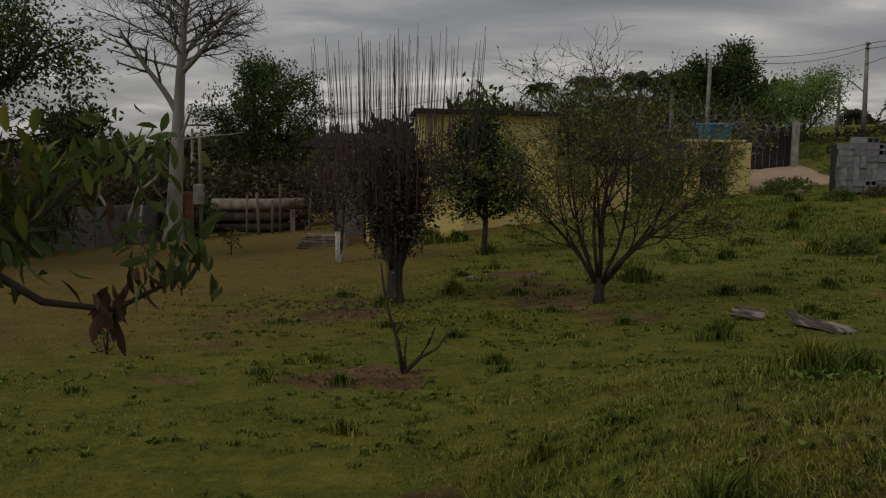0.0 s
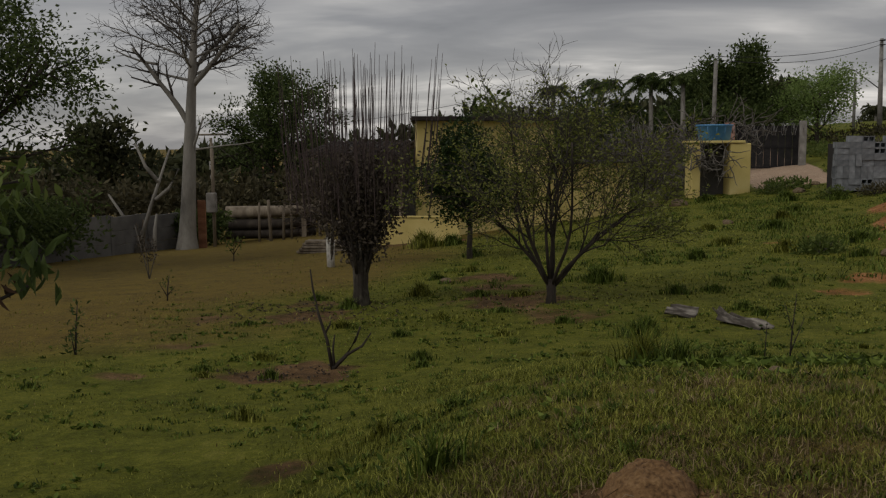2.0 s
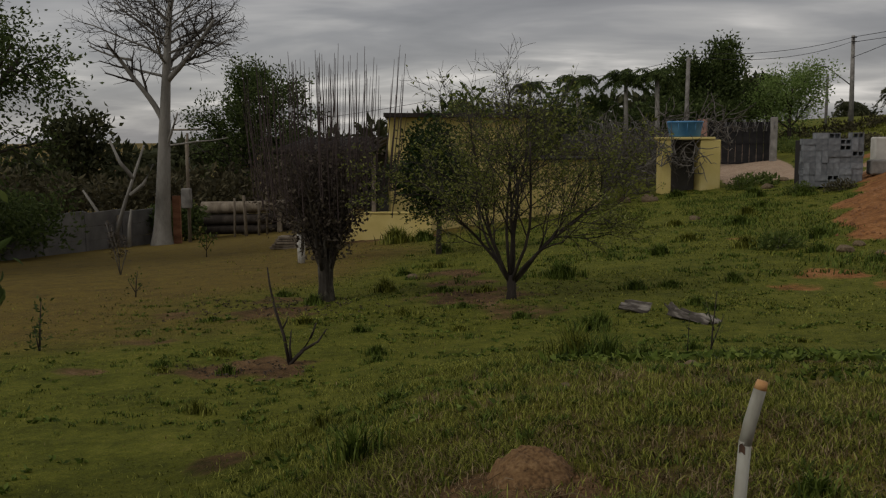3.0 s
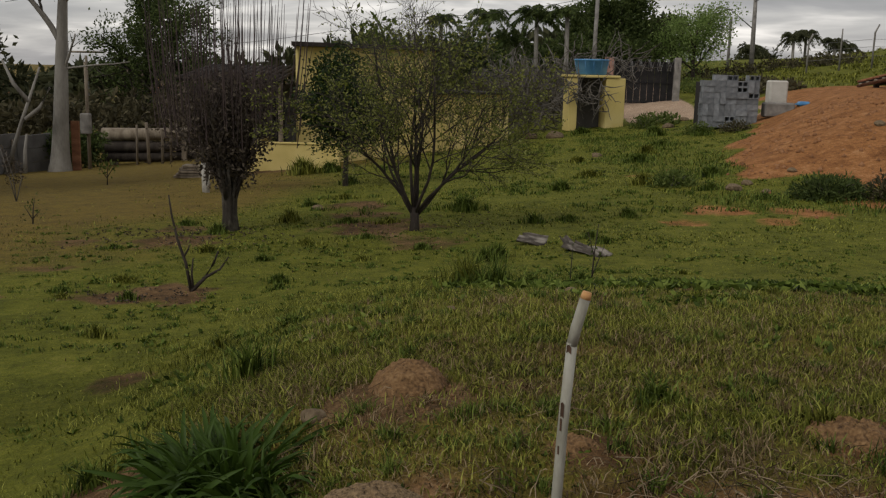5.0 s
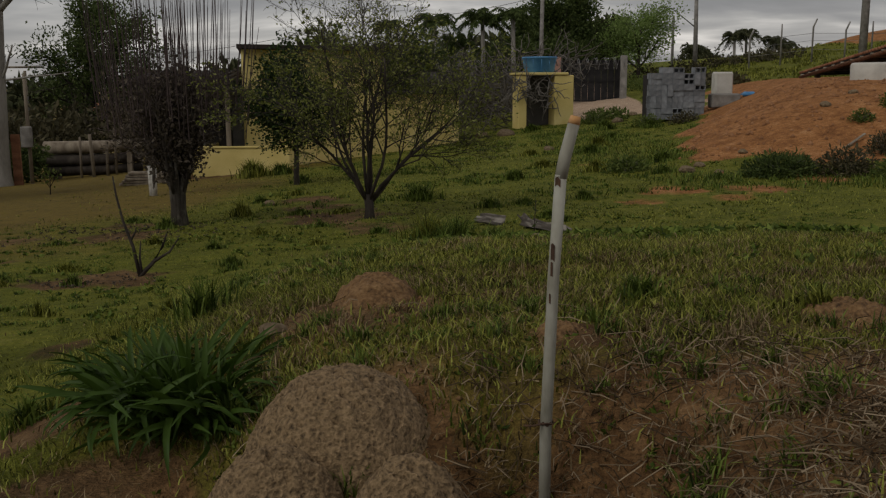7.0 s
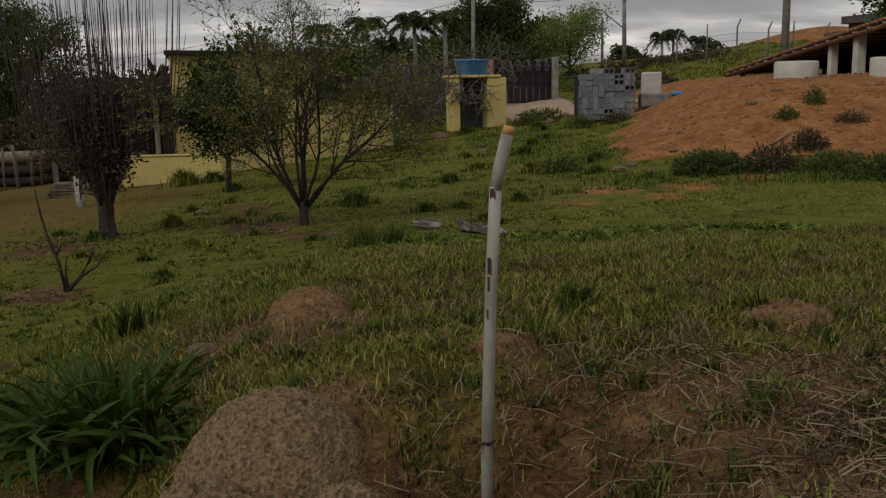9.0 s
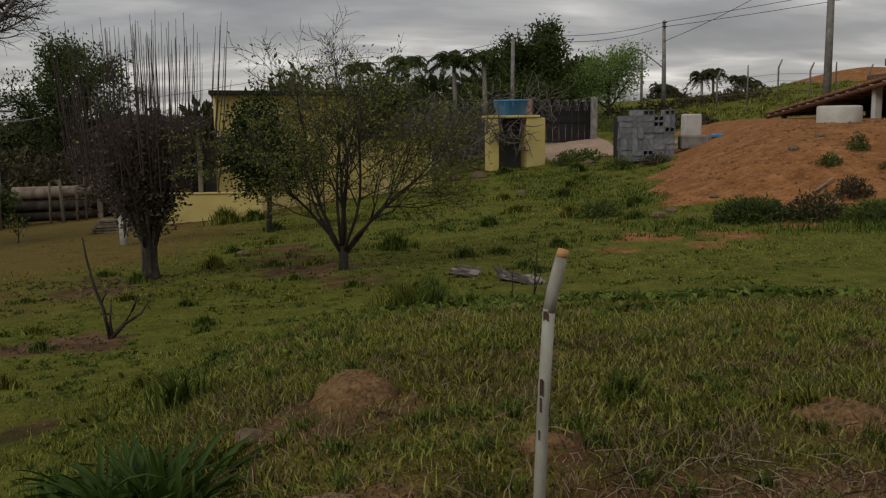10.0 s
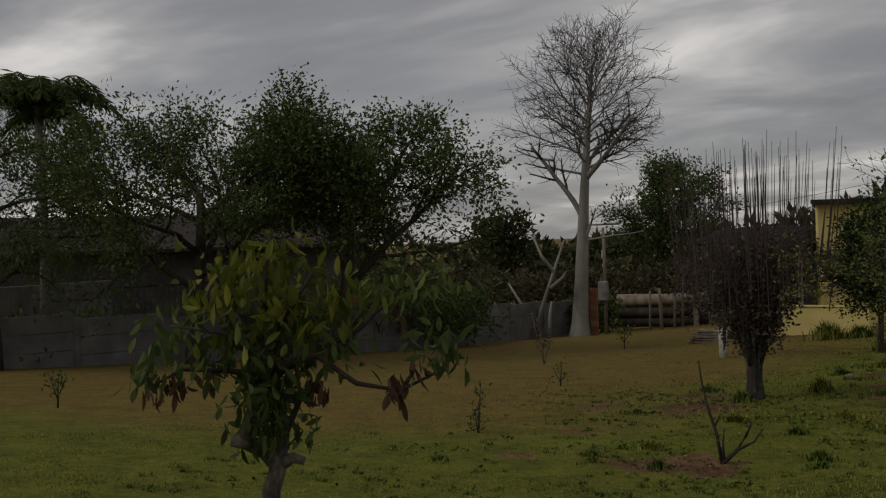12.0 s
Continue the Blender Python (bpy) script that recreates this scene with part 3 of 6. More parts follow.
for p, d, reach, r in (((0.3, 0, 4.5), (-0.42, -0.1, 1), 3.4, 0.13), ((0.42, 0, 6.0), (0.75, -0.1, 0.8), 3.1, 0.12), ((0.42, 0, 6.4), (0.5, 0.5, 1), 2.8, 0.1), ((-0.75, -0.15, 6.8), (-0.95, -0.1, 0.12), 1.7, 0.055),
                       ((0.4, 0, 6.2), (-0.95, 0.3, 0.35), 2.2, 0.06), ((0.28, 0, 3.6), (0.75, -0.2, 0.85), 1.5, 0.06), ((0.5, -0.05, 3.75), (1, -0.1, 0.05), 2.2, 0.04)):
    g.grow(p, d, reach, r, 1, [SPEC_LIMB[0], (8, 0.42, 44, 0.02, 0.06, 0.3, 9), (5, 0.5, 40, 0.04, 0.1, 0.15, 5), (4, 0.5, 36, 0.03, 0.12, 0.1, 3)] if reach > 2.5 else [SPEC_LIMB[0], (5, 0.3, 45, 0.03, 0.08, 0.35, 7), (3, 0.5, 40, 0.03, 0.1, 0.2, 4)])
    g.tubes[0].out("limb", BARK_GREY, bare_tree)
    g.tubes[0] = Tubes()
tagged(g.tubes[1].out("twig_mass", TWIG_DARK, bare_tree), kind="stuff")
tagged(bare_tree, "tall leafless tree with smooth pale grey trunk", "tree")

# pruned tree with upright shoots
g = Growth(21)
prune = empty("pruned_tree", -2.8, 14.4, gz(-2.8, 14.4) - 0.06)
prng = random.Random(4)
g.profile = lambda f: 0.25 + 0.85 * f
for k in range(24):
    a, tilt = prng.uniform(0, 6.28), prng.uniform(0.05, 0.62)
    d = Vector((math.cos(a) * tilt, math.sin(a) * tilt, 1))
    r0 = 0.1 * math.sqrt(prng.random())
    g.grow((math.cos(a) * r0, math.sin(a) * r0, 0.55), d, prng.uniform(1.0, 1.6), prng.uniform(0.017, 0.03), 0, [(12, 0.5, 36, 0.06, 0.06, 0.12, 8), (4, 0.5, 42, 0.06, 0.1, 0.2, 4), (0, 0.4, 40, 0.05, 0.12, 0.2, 3)])
    g.tubes[0].out("stem", BARK_DARK, prune)
    g.tubes[0] = Tubes()
bole = Tubes()
for k in range(10):
    a = k * 0.63 + 0.1 * math.sin(3 * k)
    c0, s0 = math.cos(a), math.sin(a)
    bole.add([(0.1 * c0, 0.1 * s0, -0.05), (0.065 * c0, 0.065 * s0, 0.3), (0.085 * c0, 0.085 * s0, 0.65), (0.2 * c0, 0.2 * s0, 1.15)], [0.062, 0.048, 0.038, 0.02], 7)
bole.out("trunk", BARK_LICHEN, prune)
tagged(g.tubes[1].out("twig_mass", TWIG_RED, prune), kind="stuff")
for k in range(125):
    a, rr = prng.uniform(0, 6.28), 1.08 * math.sqrt(prng.random())
    x, y = rr * math.cos(a), rr * math.sin(a)
    z0, top = 1.7 + prng.uniform(-0.4, 0.3), 3.4 + 0.45 * prng.random() - 0.55 * rr * prng.random()
    lx, ly = x * 0.16 + prng.gauss(0, 0.05), y * 0.16 + prng.gauss(0, 0.05)
    shoot = Tubes()
    shoot.add([(x, y, z0), (x + lx * 0.6, y + ly * 0.6, (z0 + top) / 2), (x + lx, y + ly, top)], [0.0075, 0.006, 0.003], 4, cap=False)
    shoot.out("shoot", TWIG_RED, prune, "long straight bare shoot")
nrng = np.random.default_rng(3)
P, A, L, W = leaves_on(g, 2, 0.09, 0.075, 0.045, nrng, 0.5, 0.62)
low = (P[:, 2] < 2.35 + nrng.normal(0, 0.15, len(P))) & (P[:, 2] > 0.62 + nrng.normal(0, 0.15, len(P)))
leaf_mesh("crown", P[low], A[low], L[low], W[low], LEAF_PURPLE, prune, nrng)
tagged(prune, "pruned tree, dark stems, dull leaves, long bare upright shoots", "tree")

# sparse many-stemmed round tree
SPEC_ROUND = [(6, 0.58, 38, 0.03, 0.12, 0.28, 7), (6, 0.56, 40, 0.03, 0.13, 0.2, 6), (6, 0.5, 42, 0.03, 0.14, 0.15, 5), (3, 0.5, 42, 0.03, 0.16, 0.1, 3)]
g = Growth(33)
g.floor = 0.0036
rnd = empty("sparse_fruit_tree", 0.0, 14.2, gz(0, 14.2) - 0.06)
for ax, ay, ln in ((-0.42, 0.1, 2.0), (-0.12, -0.35, 2.3), (0.3, 0.3, 2.4), (0.7, -0.1, 2.1), (0.15, 0.6, 2.1), (-0.5, -0.4, 1.7), (0.95, 0.35, 1.9), (-0.2, 0.3, 2.5), (1.35, -0.15, 1.75), (-0.75, 0.25, 1.7), (0.45, -0.5, 2.2), (-0.3, 0.0, 2.55)):
    g.grow((0.03 * ax, 0.03 * ay, 0.3), (ax, ay, 1.0), ln, 0.026, 0, SPEC_ROUND)
    g.tubes[0].out("limb", BARK_DARK, rnd)
    g.tubes[0] = Tubes()
bole = Tubes()
bole.add([(0, 0, -0.05), (0.01, 0, 0.2), (0.0, 0, 0.42)], [0.095, 0.066, 0.075], 9)
bole.out("trunk", BARK_DARK, rnd)
tagged(g.tubes[1].out("twig_mass", TWIG_DARK, rnd), kind="stuff")
P, A, L, W = leaves_on(g, 4, 0.03, 0.052, 0.026, nrng, 0.1)
keepers = (nrng.random(len(P)) < 0.3 * np.clip(1.5 - np.abs(P[:, 2] - 1.6) / 1.25, 0.03, 1))
leaf_mesh("crown", P[keepers], A[keepers], L[keepers] * 1.12, W[keepers] * 1.12, LEAF_OLIVE, rnd, nrng)
tagged(rnd, "spreading young tree with grey twigs and sparse olive leaves", "tree")

# two lime-washed fruit trees before the house
SPEC_CITRUS = [(11, 0.46, 58, 0.05, 0.04, 0.3, 7), (6, 0.55, 45, 0.03, 0.12, 0.15, 5), (5, 0.5, 45, 0.0, 0.15, 0.1, 4)]
SPEC_BUSH = [(8, 0.6, 50, 0.03, 0.06, 0.45, 6), (6, 0.55, 45, 0.03, 0.12, 0.15, 5), (5, 0.5, 45, 0.0, 0.15, 0.1, 4)]
citrus, _ = tree("citrus_tree", -1.95, 21.5, SPEC_CITRUS, 2.3, 0.07, 41, BARK_LICHEN, BARK_DARK, LEAF_CITRUS, 42, 0.17, 0.09, 0.05, "dense dark green citrus tree with lime-washed trunk", low=0.75)
plum, _ = tree("plum_tree", -5.0, 21.0, SPEC_BUSH, 2.1, 0.05, 43, BARK_LICHEN, TWIG_RED, LEAF_PURPLE, 5, 0.16, 0.09, 0.05, "small dull-leaved tree with lime-washed twin trunks", stems=2, low=0.9, keep=0.7, splay=0.12)
for k in range(2):
    c0, s0 = math.cos(math.pi * k + 43), math.sin(math.pi * k + 43)
    tube_part("lime_washed_foot", [(0.06 * c0, 0.06 * s0, 0.02), (0.1 * c0, 0.1 * s0, 0.38), (0.135 * c0, 0.135 * s0, 0.72)], [0.064, 0.058, 0.054], LIME_WASH, plum, "lime-washed lower trunk", sides=9)

# broad evergreen by the wall
SPEC_BROAD = [(8, 0.95, 58, 0.02, 0.05, 0.4, 7), (8, 0.52, 42, 0.03, 0.1, 0.25, 7), (7, 0.5, 42, 0.02, 0.14, 0.15, 5), (5, 0.5, 42, 0.0, 0.16, 0.1, 3)]
tree("broad_evergreen_tree", -15.6, 21.0, SPEC_BROAD, 4.6, 0.26, 55, BARK_DARK, BARK_DARK, LEAF_DARK, 28, 0.24, 0.145, 0.068, "broad spreading evergreen tree, dark leathery leaves, beside the wall", keep=0.62, droop=0.2)
tree("broad_evergreen_tree", -18.6, 18.6, SPEC_BROAD, 4.7, 0.24, 57, BARK_DARK, BARK_DARK, LEAF_DARK, 28, 0.24, 0.145, 0.068, "smaller evergreen tree with dark leathery leaves beside the wall", keep=0.6, droop=0.2)

# feathery weeping tree
SPEC_WEEP = [(12, 0.42, 62, 0.0, 0.03, 0.3, 9), (7, 0.6, 40, -0.05, 0.1, 0.2, 6), (5, 0.7, 40, -0.2, 0.12, 0.15, 5)]
tree("weeping_tree", -20.6, 14.2, SPEC_WEEP, 6.4, 0.16, 61, BARK_DARK, BARK_DARK, LEAF_DARK, 26, 0.2, 0.17, 0.026, "feathery tree with hanging dark foliage", droop=1.1)


def frond_palm(x, y, height, spread, fronds, seed, name="palm_tree", label="palm tree with slim trunk and arching fronds", z=None, leaf=LEAF_MID, leaflets=44, blade=0.022):
    rng = np.random.default_rng(seed)
    thing = empty(name, x, y, (gz(x, y) if z is None else z) - 0.1)
    tube_part("trunk", [(0, 0, 0), (0.05, 0.02, height * 0.5), (0, 0, height)], [0.2, 0.13, 0.11], BARK_GREY, thing, sides=8)
    for k in range(fronds):
        a, lift = 2.4 * k, rng.uniform(0.0, 1.35)
        d = np.array([math.cos(a), math.sin(a), 0])
        s = np.linspace(0, 1, 9)[:, None]
        ln = spread * rng.uniform(0.8, 1.15)
        rib = np.array([0, 0, height]) + d * ln * s * math.cos(lift * 0.7) + np.array([0, 0, 1.0]) * (ln * s * math.sin(lift) - ln * 0.85 * s ** 2.2)
        tube_part("frond_rib", [tuple(p) for p in rib], list(np.linspace(0.035, 0.008, 9)), leaf, thing, sides=4)
        ts = np.repeat(np.linspace(0.12, 1, leaflets), 2)
        at = np.stack([np.interp(ts, s[:, 0], rib[:, i]) for i in range(3)], -1)
        sg = np.tile([1, -1], leaflets)[:, None]
        side = np.cross(d, [0, 0, 1.0])
        ax = side * sg * rng.uniform(0.3, 1.0, (len(ts), 1)) + d * 0.4 + np.array([0, 0, -0.7]) + rng.normal(0, 0.25, (len(ts), 3))
        leaf_mesh("frond", at, ax, spread * 0.3 * (1.2 - 0.8 * ts), spread * blade, leaf, thing, rng)
    return tagged(thing, label, "palm tree", group="palms")


frond_palm(-22.5, 16.9, 7.2, 2.5, 19, 71, leaf=LEAF_DARK, label="tall palm with a crown of drooping dark fronds", leaflets=70)
for k, (x, y, h, s) in enumerate(((1.9, 53, 5.2, 1.7), (4.6, 54, 4.9, 1.9), (6.2, 53, 4.8, 1.7), (3.3, 55, 3.9, 1.7), (-0.8, 56, 5.6, 1.3))):
    frond_palm(x, y, h, s, 18, 80 + k, leaf=LEAF_DARK, leaflets=36, blade=0.035)
for k, (x, y, h, s) in enumerate(((29.2, 84, 4.5, 1.7), (30.6, 85, 4.8, 1.7), (32.8, 84, 4.1, 1.6), (34.6, 86, 3.7, 1.6), (25.6, 84, 3.4, 1.7))):
    frond_palm(x, y, h, s, 20, 90 + k, z=1.6, leaf=FAR_WOOD, leaflets=30, blade=0.045)

# trees beyond the gate and over the left boundary
SPEC_FULL = [(9, 0.62, 52, 0.05, 0.05, 0.22, 7), (7, 0.55, 45, 0.05, 0.1, 0.2, 5), (5, 0.5, 45, 0.02, 0.14, 0.1, 4)]


def full_tree(name, x, y, height, radius, seed, leaf, per, spread, size, label, z=None, keep=None, ratio=0.62):
    spec = [(9, ratio, 52, 0.05, 0.05, 0.22, 7), *SPEC_FULL[1:]]
    return tree(name, x, y, spec, height, radius, seed, BARK_DARK, BARK_DARK, leaf, per, spread, size, size * 0.5, label, z=z, keep=keep)


full_tree("mango_tree", 9.9, 60, 5.0, 0.3, 101, LEAF_DARK, 46, 0.36, 0.25, "dense dark green tree behind the gate", z=1.6)
full_tree("mango_tree", 8.4, 62, 3.5, 0.25, 102, LEAF_DARK, 40, 0.36, 0.25, "dense dark green tree behind the gate", z=1.6)
full_tree("acacia_tree", 14.2, 57, 3.8, 0.14, 103, LEAF_LIGHT, 30, 0.34, 0.17, "airy light green tree beside the gate", z=1.5)
full_tree("eucalyptus_tree", -15.0, 46.0, 6.8, 0.22, 104, LEAF_DARK, 26, 0.27, 0.19, "tall loose-leaved green tree beyond the fence", ratio=0.5)
full_tree("eucalyptus_tree", -12.9, 45.0, 6.3, 0.2, 105, LEAF_DARK, 26, 0.27, 0.19, "loose-leaved green tree beyond the fence", ratio=0.5)
full_tree("far_tree", -31.0, 60, 6.4, 0.2, 106, FAR_WOOD, 9, 0.5, 0.5, "distant dark tree beyond the houses", ratio=0.4)
full_tree("garden_tree", -3.0, 44, 3.3, 0.18, 107, LEAF_MID, 8, 0.45, 0.36, "leafy tree behind the house")
full_tree("garden_tree", 0.4, 47, 3.3, 0.18, 108, LEAF_DARK, 8, 0.45, 0.36, "leafy tree behind the house")
full_tree("shed_tree", 24.5, 39.5, 3.4, 0.14, 109, LEAF_MID, 9, 0.3, 0.26, "bushy tree above the shed roof", z=2.4)
full_tree("broad_far_tree", 27.3, 88, 2.2, 0.2, 110, FAR_WOOD, 10, 0.3, 0.4, "distant rounded tree on the hill", z=1.4, ratio=0.9)


def thicket(name, spans, leaf, count, size, label, seed):
    """Unpicked bushes: many leafy sprays. spans: (x, y, half length x, half length y, height)."""
    rng = np.random.default_rng(seed)
    P, A = [], []
    for x, y, rx, ry, h in spans:
        for _ in range(count):
            cx, cy = x + rng.uniform(-rx, rx), y + rng.uniform(-ry, ry)
            ch = h * rng.uniform(0.25, 1.0)
            c = np.array([cx, cy, gz(cx, cy) + ch])
            m = 46
            q = unit(rng.normal(size=(m, 3))) * (rng.random((m, 1)) ** 0.4) * np.array([0.75, 0.75, 0.55]) * (0.5 + 0.14 * h)
            P.append(c + q)
            A.append(q + rng.normal(0, 0.4, (m, 3)) + [0, 0, 0.15])
    P, A = np.concatenate(P), np.concatenate(A)
    ob = leaf_mesh(name, P, A, size * rng.uniform(0.6, 1.3, len(P)), size * 0.45, leaf, None, rng)
    return tagged(ob, label, "bushes", kind="stuff")


thicket("far_brush", ((-19, 42, 5, 3, 2.8), (-10, 43, 5, 2.5, 2.4), (-25, 37, 4, 4, 3.0), (-4.5, 39, 2.5, 3, 2.2)), BRUSH, 95, 0.38, "dull brown-green brush beyond the boundary", 5)
thicket("far_wood", ((-36, 66, 14, 6, 5.2), (-60, 60, 16, 10, 6.0), (-14, 68, 14, 5, 5.2), (-70, 30, 10, 14, 6.5), (3, 66, 12, 4, 3.4), (-60, 5, 8, 16, 6)), FAR_WOOD, 100, 0.9, "dark distant woodland", 6)
thicket("wall_bush", ((-15.7, 27.2, 1.1, 1.6, 1.9), (-14.2, 35.8, 0.8, 0.5, 1.2), (-18.2, 22.5, 0.8, 1.5, 1.4), (-19.0, 28, 1.5, 3, 2.4), (-21.5, 17, 0.6, 1.5, 1.2)), LEAF_DARK, 55, 0.2, "dark dense bush against the boundary wall", 7)
thicket("gate_wood", ((3.5, 57, 4.2, 1.5, 3.2), (9.5, 57.5, 2.5, 1.0, 2.4)), LEAF_DARK, 90, 0.3, "dark green undergrowth below the palms", 10)
thicket("gate_brush", ((12.3, 47.5, 0.8, 2, 0.5), (8.0, 35.8, 0.5, 0.6, 0.15), (11.6, 41, 0.8, 1.5, 0.12), (13.3, 50, 1.0, 2, 0.3)), LEAF_MID, 14, 0.16, "low green brush beside the lane", 8)
thicket("lane_brush", ((15.0, 47, 1.5, 3, 0.25), (2.8, 42, 2.2, 3, 1.9), (-0.5, 37.5, 1.5, 2, 1.5), (19.5, 58.5, 5, 1.5, 0.4)), BRUSH, 40, 0.24, "dry brown brush by the lane", 9)


# ---- boundary wall on the left ----
def boundary_wall(p0, p1, bays, height):
    d = Vector((p1[0] - p0[0], p1[1] - p0[1], 0))
    bay = d.length / bays
    a = math.degrees(math.atan2(d.y, d.x))
    thing = tagged(empty("wall_west", p0[0], p0[1], 0, a), "old grey concrete panel wall along the lawn", "wall", kind="structure")
    d.normalize()
    for k in range(bays):
        q = Vector((p0[0], p0[1], 0)) + d * bay * (k + 0.5)
        z = gz(q.x, q.y) - 0.12
        for j in range(3):
            box_part("panel", k * bay + 0.06, (k + 1) * bay - 0.06, -0.035, 0.035, z + j * height / 3, z + (j + 1) * height / 3 - 0.012, GREY_RENDER, thing)
        box_part("wall_post", k * bay - 0.07, k * bay + 0.07, -0.07, 0.07, z - 0.1, z + height + 0.04, GREY_RENDER, thing)
    return thing


boundary_wall((-25.5, 3.5), (-16.2, 27.0), 11, 1.45)
boundary_wall((-16.2, 27.0), (-14.9, 35.6), 4, 1.5)


# ---- yellow house ----
def wall_run(name, parent, x0, x1, z0, z1, material, thick=0.18, openings=()):
    """A wall along x, with openings (x0, x1, z0, z1) through it; its front lies at y = 0."""
    xs = sorted({x0, x1, *[v for o in openings for v in o[:2]]})
    for a, b in zip(xs, xs[1:]):
        cut = [o for o in openings if o[0] <= a and o[1] >= b]
        for lo_, hi_ in ((z0, cut[0][2]), (cut[0][3], z1)) if cut else ((z0, z1),):
            piece = box_part(name, a, b, 0, thick, lo_, hi_, material, parent, bevel=0)
    return piece


HX, HY, HT = -4.3, 28.7, 31.0
hz = -0.75
house = tagged(empty("house", HX, HY, hz, HT), "yellow limewashed house with flat sloping roof and porch", "house")
wall_run("wall", house, 0, 4.7, 0, 3.82, YELLOW_WALL)
wall_run("annex_wall", house, 4.7, 7.6, 0.1, 2.45, YELLOW_WALL)
gable = wall_run("side_wall", house, 0.19, 5.0, 0, 3.8, YELLOW_WALL)
gable.matrix_basis = pose(0.17, 0.01, 0, 0, 0, 68)
box_part("back_wall", 2.05, 6.7, 4.9, 5.1, 0, 3.4, YELLOW_WALL, house)
box_part("end_wall", 7.42, 7.6, 0.2, 4.5, 0.1, 2.42, YELLOW_WALL, house)
bm = bmesh.new()
box(bm, -0.32, 5.0, -0.35, 5.4, 3.84, 3.93)
for v in bm.verts:
    v.co.x += 0.4 * (v.co.y + 0.35)
roof = part("roof", bm, ROOF_DARK, house, "thin dark roof slab")
box_part("fascia", -0.34, 5.02, -0.38, -0.353, 3.82, 3.95, ROOF_DARK, roof)
box_part("annex_roof", 4.72, 7.8, -0.25, 4.7, 2.46, 2.53, ROOF_DARK, house)
porch = tagged(empty("porch", -5.62, 27.35, -0.75), "low yellow porch wall with posts under a dark tiled roof", "porch")
box_part("low_wall", 0, 2.75, 0, 0.16, 0, 1.02, YELLOW_WALL, porch)
box_part("low_wall", 0, 0.16, 0.162, 3.4, 0, 1.0, YELLOW_WALL, porch)
box_part("coping", -0.03, 2.78, -0.03, 0.19, 1.022, 1.07, YELLOW_WALL, porch)
box_part("porch_floor", 0.165, 2.7, 0.165, 3.4, 0, 0.25, CONCRETE, porch)
box_part("porch_back", -1.6, 1.15, 3.0, 3.15, 0, 2.7, GREY_RENDER, porch)
# Thin dark panel paints the unlit doorway onto the back wall.
box_part("doorway", -0.2, 0.6, 2.97, 2.997, 0.25, 2.2, DARK_VOID, porch, "near-black panel standing for the unlit doorway")
box_part("porch_post", 0.02, 0.14, 0.02, 0.14, 1.072, 2.75, TIMBER, porch)
box_part("porch_post", 0.98, 1.1, 0.02, 0.14, 1.072, 2.75, TIMBER, porch)
bm = bmesh.new()
box(bm, -1.8, 1.05, -0.5, 3.4, 2.76, 2.84)
for v in bm.verts:
    v.co.z += 0.09 * (v.co.y + 0.5)
proof = part("porch_roof", bm, ROOF_DARK, porch)
for k in range(13):
    tube_part("roof_tile", [(-1.72 + k * 0.22, -0.58, 2.83), (-1.72 + k * 0.22, 3.3, 3.2)], [0.07, 0.07], ROOF_DARK, proof, sides=7)
box_part("step_block", 2.6, 2.95, -0.4, -0.04, -0.05, 0.42, TIMBER_RED, porch, "short reddish block at the wall foot")


# ---- water tank on its yellow stand ----
stand = tagged(empty("tank_stand", 4.55, 35.3, 0.35, 8), "yellow masonry stand with dark opening under the water tank", "tank stand")
box_part("pillar", 0, 0.32, 0, 0.9, 0, 1.98, YELLOW_WALL, stand, bevel=0.02)
box_part("pillar", 1.38, 2.12, 0, 0.9, 0.1, 1.98, YELLOW_WALL, stand, bevel=0.03)
box_part("top_slab", -0.06, 1.9, -0.05, 1.2, 1.985, 2.08, YELLOW_WALL, stand, bevel=0.02)
# Dark sheet closing the opening; its colour stands in for the shade inside.
box_part("opening_shade_panel", 0.323, 1.377, 0.75, 0.9, 0, 1.97, DARK_WALL, stand)
bm = bmesh.new()
prof = [(0.0, 0.0), (0.52, 0.0), (0.56, 0.04), (0.62, 0.5), (0.66, 0.52), (0.66, 0.57), (0.63, 0.575), (0.6, 0.56), (0.55, 0.1), (0.0, 0.08)]
rings = [[bm.verts.new((r * math.cos(a), r * math.sin(a), z)) for a in [2 * math.pi * k / 28 for k in range(28)]] if r else [bm.verts.new((0, 0, z))] for r, z in prof]
for a, b in zip(rings, rings[1:]):
    for k in range(28):
        if len(a) == 1:
            bm.faces.new((a[0], b[(k + 1) % 28], b[k]))
        elif len(b) == 1:
            bm.faces.new((a[k], a[(k + 1) % 28], b[0]))
        else:
            bm.faces.new((a[k], a[(k + 1) % 28], b[(k + 1) % 28], b[k]))
tank = tagged(part("water_tank", bm, TANK_BLUE, None, "", True), "round blue plastic water tank on yellow stand", "water tank")
tank.matrix_basis = pose(5.4, 35.95, 2.432)
for k in range(12):
    a = 2 * math.pi * k / 12
    tube_part("rib", [(0.545 * math.cos(a), 0.545 * math.sin(a), 0.05), (0.625 * math.cos(a), 0.625 * math.sin(a), 0.5)], [0.014, 0.014], TANK_BLUE, tank, sides=4)


